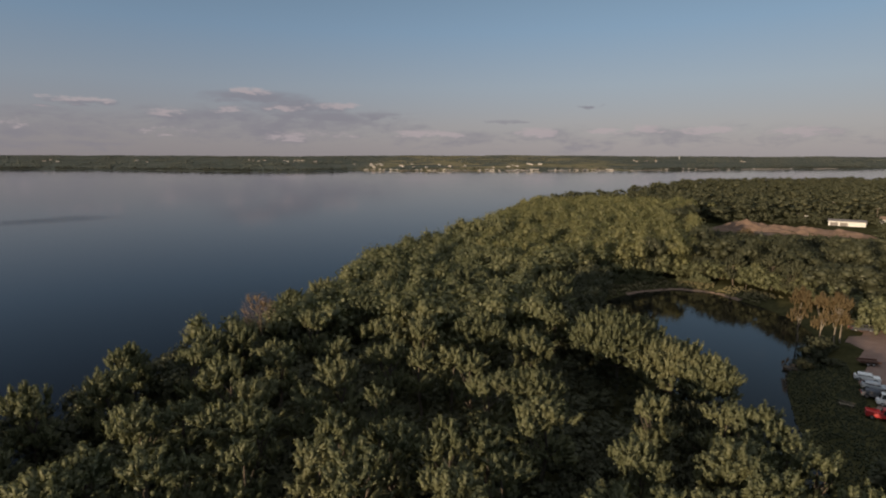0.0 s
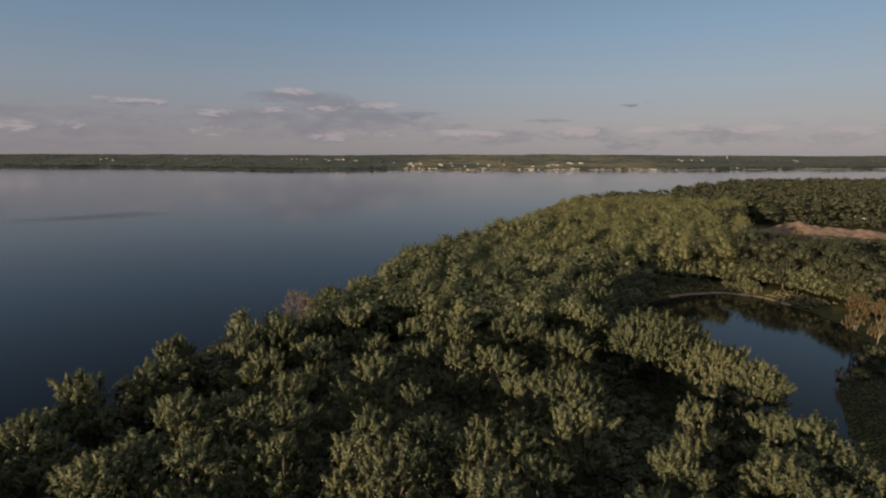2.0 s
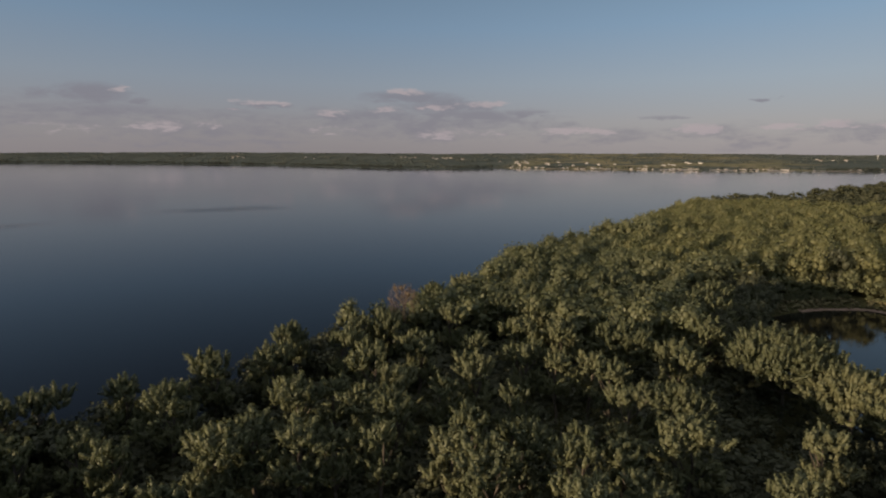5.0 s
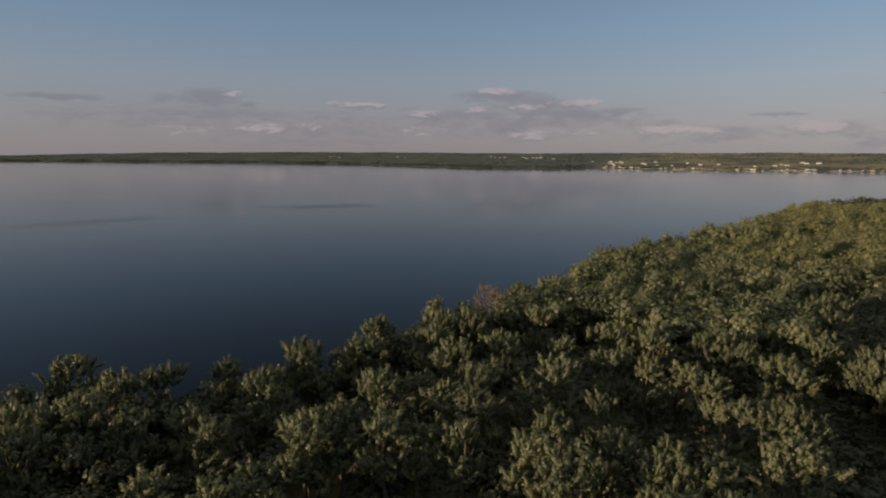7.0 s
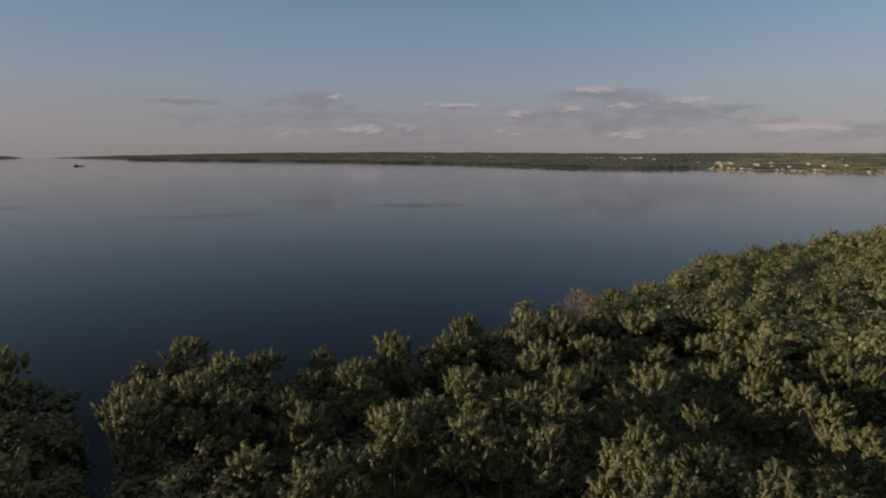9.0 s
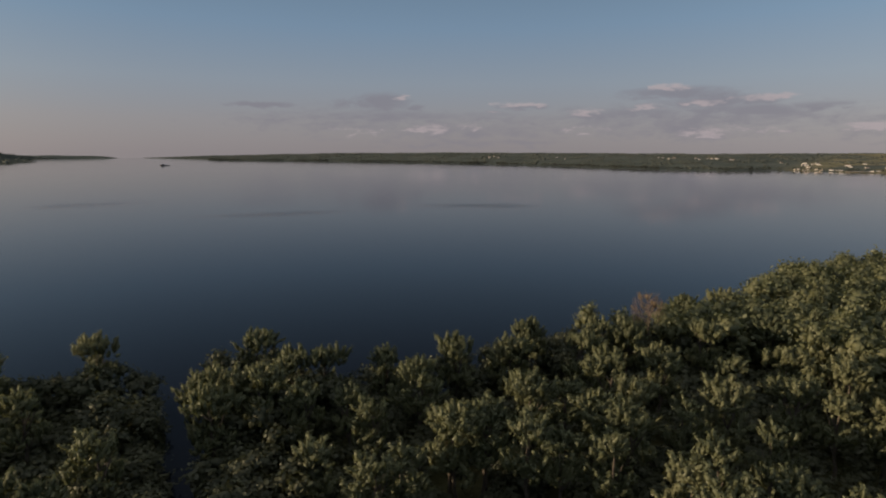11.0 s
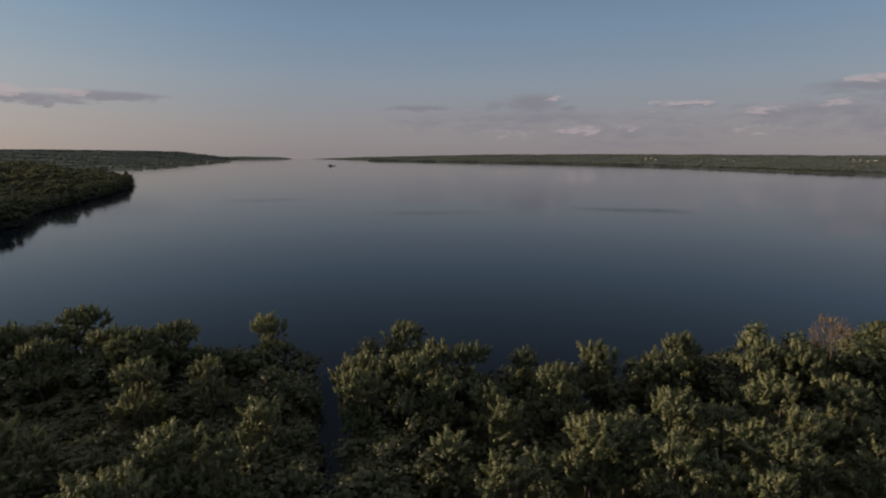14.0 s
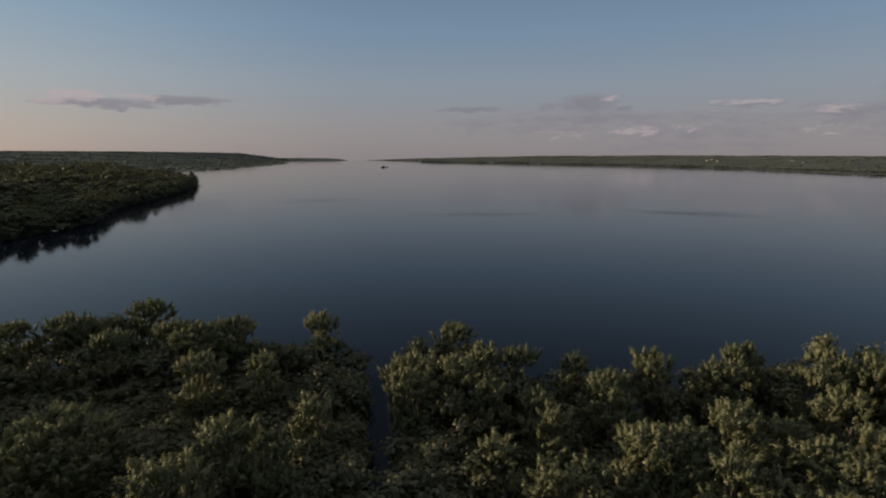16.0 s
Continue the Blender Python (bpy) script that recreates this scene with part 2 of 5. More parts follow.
def part(name, bm, mat, parent, label=""):
    """Links a bmesh or a mesh as one object under a thing."""
    if isinstance(bm, bmesh.types.BMesh):
        me = bpy.data.meshes.new(name)
        bm.to_mesh(me)
        bm.free()
        me.materials.append(mat)
    else:
        me = bm
    ob = new(name, me)
    ob.parent = parent
    return tagged(ob, label)


def thing(name, label, category, group="", kind="", at=None):
    ob = new(name)
    ob.empty_display_size = 0.5
    if at is not None:
        ob.matrix_basis = at
    return tagged(ob, label, category, group, kind)


def inside(poly, x, y):
    """Which of the points lie in the polygon (arrays)."""
    r = np.zeros(np.shape(x), bool)
    px, py = poly[-1]
    for qx, qy in poly:
        c = (qy > y) != (py > y)
        with np.errstate(divide="ignore", invalid="ignore"):
            r ^= c & (x < (px - qx) * (y - qy) / (py - qy) + qx)
        px, py = qx, qy
    return r


def edge_distance(poly, x, y):
    d = np.full(np.shape(x), 1e9)
    for (ax, ay), (bx, by) in zip(poly, poly[1:] + poly[:1]):
        vx, vy = bx - ax, by - ay
        t = np.clip(((x - ax) * vx + (y - ay) * vy) / (vx * vx + vy * vy), 0, 1)
        d = np.minimum(d, np.hypot(x - ax - t * vx, y - ay - t * vy))
    return d


def signed(poly, x, y):
    """Metres inside the polygon (positive) or outside (negative)."""
    return np.where(inside(poly, x, y), 1, -1) * edge_distance(poly, x, y)


def wobble(x, y, s, seed=0):
    """A cheap smooth pattern between -1 and 1."""
    return (np.sin(x / s + seed) * np.cos(y / s * 1.3 + seed * 2.1) + 0.5 * np.sin(x / s * 2.3 + y / s * 1.7 + seed * 3.3)
            + 0.3 * np.cos(x / s * 4.1 - y / s * 3.7 + seed)) / 1.8


# ------------------------------------------------------------------ plan of the place
NEAR_SHORE = [(-131, -40), (-134, -3), (-114, 8), (-109, 26), (-98, 35), (-58, 20), (-54, 23), (-93, 44), (-85, 53), (-71, 55), (-65, 69), (-56, 89), (-49, 101), (-39, 113),
              (-33, 139), (-25, 191), (-11, 221), (14, 262), (58, 395), (112, 512), (190, 525), (205, 600), (345, 775), (500, 820), (620, 830), (1000, 850),
              (1900, 500), (2600, -400), (2200, -2400), (-100, -2400), (-200, -700), (-150, -200)]
POND = [(48, 84), (45, 99), (41, 112), (41, 134), (45, 152), (51, 166), (59, 173), (68, 178), (80, 181), (90, 176), (96, 160), (98, 145), (93, 128), (82, 116), (72, 108), (66, 98), (60, 86), (54, 70), (49, 61), (46, 67)]
FAR_SHORE = [(-4880, 1750), (-4000, 1690), (-3500, 1660), (-2950, 1510), (-2450, 1690), (-1850, 1800), (-1370, 1810), (-1170, 1770), (-890, 1680), (-660, 1580), (-495, 1540),
             (-365, 1560), (-260, 1730), (-108, 1640), (200, 1690), (550, 1690), (970, 1840), (1600, 2010), (2500, 2350), (4000, 2700), (4880, 2800), (4880, 4900), (-4880, 4900)]
LEFT_SHORE = [(-330, -82), (-375, -62), (-425, -34), (-500, -30), (-590, -4), (-690, 26), (-790, 50), (-930, 70), (-1000, 70), (-1120, 44), (-1300, 30),
              (-1500, 62), (-1709, 112), (-1917, 240), (-2441, 455), (-3000, 680), (-3240, 752), (-3330, 690), (-3500, 700), (-3900, 900), (-4300, 1060), (-4880, 1280), (-4880, -4800), (-400, -4800), (-340, -1500), (-290, -300), (-300, -140)]
END_SHORE = [(-4790, 800), (-4740, 1080), (-4690, 1250), (-4640, 1420), (-4590, 1570), (-4630, 1590), (-4700, 1500), (-4890, 900)]


def ground_height(x, y):
    near = signed(NEAR_SHORE, x, y)
    pond = signed(POND, x, y)
    far = signed(FAR_SHORE, x, y)
    left = signed(LEFT_SHORE, x, y)
    h_near = np.clip(near * 0.25, -3, 1.2) + np.clip((near - 20) / 400, 0, 1) * 1.5
    h_near = np.minimum(h_near, np.clip(-pond * 0.3, -2, 50))
    h_far = np.clip(far * 0.1, -3, 2.5) + 40 * np.clip((far - 60) / 1300, 0, 1) ** 0.8 * (1 + 0.12 * wobble(x, y, 420, 1)) + np.clip(far / 500, 0, 1) * 3 * wobble(x, y, 150, 2)
    end = signed(END_SHORE, x, y)
    h_end = np.clip(end * 0.5, -3, 40)
    run = np.interp(-x, [2300, 3600], [1300, 380])
    h_left = np.clip(left * 0.1, -3, 2.0) + 56 * np.clip((left - run * 0.15) / run, 0, 1) * (1 + 0.1 * wobble(x, y, 500, 4))
    # a wooded hill added out of view, to shade the headland front
    h_left = h_left + 42 * np.exp(-((x + 560) / 170) ** 2 - ((y + 270) / 85) ** 2) * (left > 0)
    return np.maximum(np.maximum(h_near, h_far), np.maximum(h_left, h_end))


def build_ground():
    rings = np.concatenate([[0.0], np.geomspace(12, 4900, 210)])
    na = 360
    a = np.linspace(0, 2 * np.pi, na, endpoint=False)
    R, A = np.meshgrid(rings[1:], a, indexing="ij")
    x, y = R * np.cos(A), R * np.sin(A)
    z = ground_height(x, y)
    v = np.concatenate([[[0, 0, 1.5]], np.stack([x, y, z], -1).reshape(-1, 3)])
    i, j = np.meshgrid(np.arange(len(rings) - 2), np.arange(na), indexing="ij")
    q = np.stack([1 + i * na + j, 1 + i * na + na * 1 + j, 1 + (i + 1) * na + (j + 1) % na, 1 + i * na + (j + 1) % na], -1).reshape(-1, 4)
    t = np.stack([np.zeros(na, int), 1 + np.arange(na), 1 + (np.arange(na) + 1) % na], -1)
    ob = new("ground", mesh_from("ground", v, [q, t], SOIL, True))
    tagged(ob, "dark wooded ground of the lake shores and far hills", "ground", kind="structure")
    n = 128
    a = np.linspace(0, 2 * np.pi, n, endpoint=False)
    v = np.concatenate([[[0, 0, 0]], np.stack([4900 * np.cos(a), 4900 * np.sin(a), 0 * a], -1)])
    f = np.stack([np.zeros(n, int), 1 + np.arange(n), 1 + (np.arange(n) + 1) % n], -1)
    ob = new("water", mesh_from("water", v, f, WATER))
    tagged(ob, "calm dark blue lake water reflecting the evening sky", "lake", kind="structure")
    v = np.array([(x, y, 0.02) for x, y in POND])
    c = v.mean(0)
    v = np.concatenate([[c], c + (v - c) * 1.06])
    v[:, 2] = 0.02
    n = len(POND)
    f = np.stack([np.zeros(n, int), 1 + (np.arange(n) + 1) % n, 1 + np.arange(n)], -1)
    ob = new("water_pond", mesh_from("water_pond", v, f, POND_WATER))
    tagged(ob, "still blue pond water mirroring trees and sky", "pond", kind="structure")


build_ground()


# ------------------------------------------------------------------ trees
def unit(v):
    return v / np.maximum(np.linalg.norm(v, axis=-1, keepdims=True), 1e-6)


def ico(level):
    bm = bmesh.new()
    bmesh.ops.create_icosphere(bm, subdivisions=level, radius=1.0)
    v = np.array([x.co[:] for x in bm.verts])
    f = np.array([[x.index for x in p.verts] for p in bm.faces])
    bm.free()
    return v, f


ICO1, ICO2 = ico(1), ico(2)
OCT = (np.array([(0, 0, -1), (1, 0, -0.1), (0, 1, -0.1), (-1, 0, -0.1), (0, -1, -0.1), (0, 0, 1.0)]),
       np.array([(0, 2, 1), (0, 3, 2), (0, 4, 3), (0, 1, 4), (5, 1, 2), (5, 2, 3), (5, 3, 4), (5, 4, 1)]))


def leaf_quads(rng, centre, out, size):
    """Folded diamond leaves at the centres, facing roughly out. Returns verts, quads."""
    n = len(centre)
    nor = unit(out + rng.normal(0, 0.28, (n, 3)))
    side = unit(np.cross(nor, rng.normal(0, 1, (n, 3))))
    up = np.cross(nor, side)
    s = size[:, None]
    v = np.stack([centre - up * s * 0.6, centre + side * s * 0.38, centre + up * s * 0.6, centre - side * s * 0.38], 1)
    return v.reshape(-1, 3), np.arange(4 * n).reshape(-1, 4)


def spindles(rng, foot, axis, length, width, sides=4, rings=3):
    """Pointed leafy shoots as small uneven spindles. Returns verts, quads, triangles."""
    n = len(foot)
    a = unit(np.cross(axis, rng.normal(0, 1, (n, 3))))
    b = np.cross(axis, a)
    us = {1: [0.42], 2: [0.3, 0.72], 3: [0.18, 0.5, 0.82]}[rings]
    ws = {1: [1.1], 2: [0.9, 0.8], 3: [0.75, 1.0, 0.7]}[rings]
    th = np.linspace(0, 2 * np.pi, sides, endpoint=False)
    V = [foot[:, None]]
    for u, w in zip(us, ws):
        r = (width * w)[:, None] * rng.uniform(0.65, 1.35, (n, sides))
        t = u + rng.uniform(-0.1, 0.1, (n, sides))
        V.append(foot[:, None] + axis[:, None] * (t * length[:, None])[..., None]
                 + (a[:, None] * np.cos(th + u * 2)[None, :, None] + b[:, None] * np.sin(th + u * 2)[None, :, None]) * r[..., None])
    V.append((foot + axis * length[:, None])[:, None])
    V = np.concatenate(V, 1)
    k = 2 + sides * rings
    j, jn = np.arange(sides), (np.arange(sides) + 1) % sides
    tri = [np.stack([0 * j, 1 + jn, 1 + j], -1), np.stack([0 * j + k - 1, 1 + (rings - 1) * sides + j, 1 + (rings - 1) * sides + jn], -1)]
    quad = [np.stack([1 + r * sides + j, 1 + r * sides + jn, 1 + (r + 1) * sides + jn, 1 + (r + 1) * sides + j], -1) for r in range(rings - 1)]
    o = (np.arange(n) * k)[:, None, None]
    quad = (np.concatenate(quad)[None] + o).reshape(-1, 4) if quad else np.zeros((0, 4), int)
    return V.reshape(-1, 3), quad, (np.concatenate(tri)[None] + o).reshape(-1, 3)


def crown_lobes(rng, n, radius, depth):
    """Centres and half sizes of the lobes of a crown: a domed top and a skirt that hangs low."""
    ang = rng.uniform(0, 6.28) + np.arange(n) * 2.4
    rad = radius * 0.62 * np.sqrt((np.arange(n) + 0.3) / n)
    lr = radius * rng.uniform(0.36, 0.5, n)
    top = min(depth, radius * 1.9)
    lz = -top * 0.28 - top * 0.36 * (rad / radius) ** 1.5 * rng.uniform(0.5, 1.5, n) - rng.uniform(0, 0.16, n) * top
    lh = np.minimum(top * 0.4, lr * 1.25)
    k = max(4, n // 2)
    a2 = rng.uniform(0, 6.28) + np.arange(k) * 6.28 / k
    r2 = radius * rng.uniform(0.5, 0.66, k)
    C = np.concatenate([np.stack([rad * np.cos(ang), rad * np.sin(ang), lz], -1),
                        np.stack([r2 * np.cos(a2), r2 * np.sin(a2), -depth * rng.uniform(0.58, 0.8, k)], -1)])
    H = np.concatenate([np.stack([lr, lr, lh], -1), np.stack([radius * 0.42 * np.ones(k), radius * 0.42 * np.ones(k), depth * 0.22 * np.ones(k)], -1)])
    return C, H


def crown_mesh(name, seed, radius, depth, lobes, sprays, leaves, leaf, mat, spray_len=1.5, core=0.2, plump=0.2):
    """A crown of several lobes, each covered with upright leafy shoots; its top is at z = 0."""
    rng = np.random.default_rng(seed)
    V, Q, T, base = [], [], [], 0
    C, H = crown_lobes(rng, lobes, radius, depth)
    area = H[:, 0] * H[:, 2]
    for c, h, w in zip(C, H, area / area.sum()):
        v, f = ICO2
        V.append(v * h * core * (1 + 0.12 * rng.normal(0, 1, (len(v), 1))) + c - [0, 0, 0.3]), T.append(f + base)
        base += len(v)
        ns = max(5, int(sprays * w))
        d = unit(rng.normal(0, 1, (ns, 3)))
        d[:, 2] = np.abs(d[:, 2]) * 1.1 - 0.32
        d = unit(d)
        foot = c + d * h * rng.uniform(0.4, 0.8, (ns, 1))
        axis = unit(d * 0.5 + [0, 0, 0.85] + rng.normal(0, 0.2, (ns, 3)))
        ln = spray_len * rng.uniform(0.5, 1.25, ns)
        wd = (plump * ln + 0.07) * rng.uniform(0.75, 1.25, ns)
        v, q, t = spindles(rng, foot, axis, ln * 0.95, wd * 0.55, 4, 2)
        V.append(v), Q.append(q + base), T.append(t + base)
        base += len(v)
        u = rng.uniform(0.05, 1, (ns, leaves)) ** 0.8
        side = unit(np.cross(axis[:, None], rng.normal(0, 1, (ns, leaves, 3))))
        p = foot[:, None] + axis[:, None] * (u * ln[:, None])[..., None] + side * (wd[:, None] * rng.uniform(0.55, 1.1, (ns, leaves)) * np.sin(np.pi * (0.16 + 0.8 * u)) ** 0.7)[..., None]
        o = unit(side + axis[:, None] * (u[..., None] * 1.3 - 0.3) + d[:, None] * 0.25)
        v, q = leaf_quads(rng, p.reshape(-1, 3), o.reshape(-1, 3), leaf * rng.uniform(0.6, 1.3, ns * leaves))
        V.append(v), Q.append(q + base)
        base += len(v)
    V = np.concatenate(V)
    V[:, 2] -= V[:, 2].max()
    return mesh_from(name, V, [np.concatenate(Q), np.concatenate(T)], mat, True)


def tube(points, radii, sides=6):
    """A tapered limb through the points. Returns verts, quads."""
    P = np.asarray(points, float)
    d = unit(np.gradient(P, axis=0))
    a = unit(np.cross(d, np.array([0.31, 0.95, 0.1])))
    b = np.cross(d, a)
    th = np.linspace(0, 2 * np.pi, sides, endpoint=False)
    v = P[:, None] + (a[:, None] * np.cos(th)[None, :, None] + b[:, None] * np.sin(th)[None, :, None]) * np.asarray(radii)[:, None, None]
    i, j = np.meshgrid(np.arange(len(P) - 1), np.arange(sides), indexing="ij")
    q = np.stack([i * sides + j, i * sides + (j + 1) % sides, (i + 1) * sides + (j + 1) % sides, (i + 1) * sides + j], -1).reshape(-1, 4)
    return v.reshape(-1, 3), q


def join(pieces):
    V, F, b = [], [], 0
    for v, f in pieces:
        V.append(v), F.append(f + b)
        b += len(v)
    return np.concatenate(V), np.concatenate(F)


def trunk_mesh(name, seed, height, depth, radius, mat=None, spread=1.0):
    rng = np.random.default_rng(seed + 500)
    z = np.linspace(0, height - depth * 0.35, 6)
    p = np.stack([np.cumsum(rng.normal(0, 0.18, 6)), np.cumsum(rng.normal(0, 0.18, 6)), z], -1)
    p[0, :2] = 0
    pieces = [tube(p, np.linspace(0.32, 0.1, 6))]
    for k in range(7):
        a, t = rng.uniform(0, 6.28), rng.uniform(0.4, 0.9)
        s = p[int(t * 5)]
        r = radius * rng.uniform(0.4, 0.75) * spread
        e2 = s + np.array([math.cos(a) * r, math.sin(a) * r, depth * rng.uniform(0.2, 0.42)])
        mid = (s + e2) / 2 + [0, 0, -0.3]
        pieces.append(tube([s, mid, e2], [0.13, 0.09, 0.04], 5))
    v, q = join(pieces)
    return mesh_from(name, v, q, mat or BARK, True)


def tree(name, label, seed, height, radius, depth, lobes, sprays, leaves, leaf, mat, group="", spray_len=1.5, bark=None):
    t = thing(name, label, "tree", group)
    part("trunk", trunk_mesh("trunk", seed, height, depth, radius, bark), None, t)
    c = part("crown", crown_mesh("crown", seed, radius, depth, lobes, sprays, leaves, leaf, mat, spray_len), None, t)
    c.location = (0, 0, height)
    return t


def scatter(rng, x0, x1, y0, y1, gap, keep):
    """Jittered hexagonal grid of points that keep() lets through."""
    xs, ys = np.arange(x0, x1, gap), np.arange(y0, y1, gap * 0.87)
    X, Y = np.meshgrid(xs, ys)
    X = X + (np.arange(len(ys)) % 2)[:, None] * gap * 0.5
    X, Y = X.ravel() + rng.uniform(-0.33, 0.33, X.size) * gap, Y.ravel() + rng.uniform(-0.33, 0.33, X.size) * gap
    k = keep(X, Y)
    return np.stack([X[k], Y[k]], -1)


LOT_SIDE = [(62, 88), (53, 70), (62, 62), (110, 40), (200, 60), (150, 132), (118, 146), (104, 147), (94, 126), (80, 112)]
LOT = [(75, 92), (67, 78), (66, 66), (110, 40), (200, 60), (150, 128), (118, 139), (104, 139), (95, 122), (87, 108)]
SAND_AREA = [(104, 212), (140, 312), (165, 352), (205, 356), (235, 358), (246, 366), (285, 362), (300, 330), (270, 250), (200, 180), (160, 180)]
SHADY = [(50, 62), (56, 80), (63, 93), (72, 107), (80, 113), (84, 110), (79, 100), (74, 91), (70, 82), (64, 70), (56, 62)]
POND_EDGE = [(24, 106), (25, 150), (40, 174), (56, 178), (46, 120), (43, 99)]
BIG_TREES = [(32, 95, 16.8, 10.2), (41.5, 80.5, 13.6, 4.6), (38, 86, 14.8, 6.8)]
CROWNS_EAST = [
    (-40.2, 62.4, 2.5), (-36.3, 67, 3), (-34, 69.9, 3.5), (-34, 58.6, 3), (-31.4, 74, 3.2), (-30.5, 62.2, 5.3),
    (-29.4, 54.9, 2.9), (-29, 74.4, 2.4), (-25, 53.6, 2.5), (-22.7, 74.4, 2.9), (-21.2, 58.9, 3.7), (-19.4, 51.7, 2.4),
    (-11.5, 136.8, 7.8), (-11, 65.5, 4.4), (-10, 75.6, 4.6), (-9.6, 94.8, 4.6), (-7.1, 53.7, 2.5), (-5.8, 128.5, 6),
    (-5.4, 74.8, 3.3), (-4.8, 60.6, 2.8), (-4.1, 103, 6), (-3.4, 81.5, 3.1), (-2.2, 148.5, 6.2), (-1.1, 49.6, 3.8),
    (-0.8, 86.7, 2.8), (-0.1, 58.7, 3), (0.2, 127.8, 6), (2.1, 101.6, 4.9), (2.4, 85.4, 2.8), (5.3, 59.9, 3.8),
    (5.7, 128.4, 5.4), (-12.1, 147, 6), (-12.2, 112, 4.5),
]
CROWNS_MIDDLE = [
    (5.8, 87.1, 3.3), (6.7, 100.3, 3.7), (7.1, 72.9, 2.4), (8.7, 118.2, 4.3), (9.8, 54.1, 3.8), (11.2, 92.9, 2.5),
    (11.6, 80.5, 3.7), (12.1, 64, 2.9), (12.5, 137.1, 5), (13.8, 107.3, 3.4), (14.3, 58.8, 2.7), (15, 74.9, 2.5),
    (16, 125.8, 4.6), (17.7, 90.9, 3.4), (20.4, 77.1, 3.4), (20.5, 67.7, 3), (21.1, 103.7, 4.4), (22.1, 60.5, 2.4),
    (23, 85.1, 3.7), (23.3, 69.9, 3.5), (24.1, 104, 3.3), (25.5, 94.4, 3.5), (26.8, 76.3, 2.9), (27.2, 60.8, 2.4),
    (31, 60.4, 3.1), (31.1, 73.1, 4), (31.2, 100.3, 4.3), (33.4, 90.4, 4.4), (35.9, 64.1, 3.2), (38.9, 62.4, 4.2),
    (39.3, 88.4, 3.3),
]
CROWNS_WEST = [
    (39.8, 62.5, 2.8), (43.6, 77.9, 4), (45.2, 55.9, 2.4), (47, 87, 2.8), (49, 69, 2.7), (49.1, 54.7, 2.9),
    (50.9, 73.3, 2.4), (53.2, 85.8, 3.2), (55.4, 59.4, 2.7), (56.1, 75.1, 2.9), (56.7, 86.4, 3.3), (60, 97.4, 4.1),
    (60.2, 79.2, 3.9), (64.6, 82, 5.4), (65.2, 75, 3.4), (74.6, 106.6, 3.9), (75.9, 68.7, 3), (80.1, 62, 2.5), (80.5, 89, 2.9),
    (83.3, 109.6, 5.2), (84.5, 65.7, 4), (86.7, 106.4, 5.3), (86.7, 90, 3.9), (88.9, 60.1, 2.7), (88.9, 111.6, 3.5),
    (90.4, 130.9, 4.8), (92.2, 58.9, 3), (94.1, 111.3, 3.5), (96.9, 124.7, 5.9), (99, 77.3, 8), (100.9, 125.7, 3.9),
]

CROWNS = [(*polar(a, d)[:2], r) for a, d, r in CROWNS_EAST + CROWNS_MIDDLE + CROWNS_WEST]


def on_land(x, y, margin=2.0):
    k = (signed(NEAR_SHORE, x, y) > margin) & (signed(POND, x, y) < -2.5) & (signed(LOT_SIDE, x, y) < -1) & ~inside(SAND_AREA, x, y) & ~inside(POND_EDGE, x, y)
    # the far bank of the pond is a grassy strip
    k &= ~((signed(POND, x, y) > -11) & (y > 130))
    for bx, by, _, r in BIG_TREES:
        k &= np.hypot(x - bx, y - by) > r * 0.9
    return k


def view_az(x, y):
    return np.degrees(np.arctan2(-x, y))


def land_z(x, y):
    return float(ground_height(np.array(float(x)), np.array(float(y))))


TREE_LABEL = "broadleaf tree with olive green crown of upright leafy sprays"
LOW_LABEL = "low tree with the shade of taller ones painted into its leaves"


class Kinds:
    """Tree kinds by crown radius; the first of each kind is the model itself."""

    def __init__(self, made):
        self.made, self.used = made, set()

    def stand(self, rng, x, y, r, top):
        k = min(self.made, key=lambda q: abs(q[1] - r) + rng.uniform(0, 0.5))
        src, rk, hk = k
        g = land_z(x, y) - 0.15
        m = Matrix.Translation((x, y, g)) @ Matrix.Rotation(rng.uniform(0, 6.28), 4, "Z")
        if id(src) in self.used:
            ob = copy_thing(src, m)
        else:
            self.used.add(id(src))
            src.matrix_basis = m
            ob = src
        w = r / rk
        ob.scale = (w * rng.uniform(0.95, 1.08), w * rng.uniform(0.95, 1.08), (top - g) / hk)
        return ob


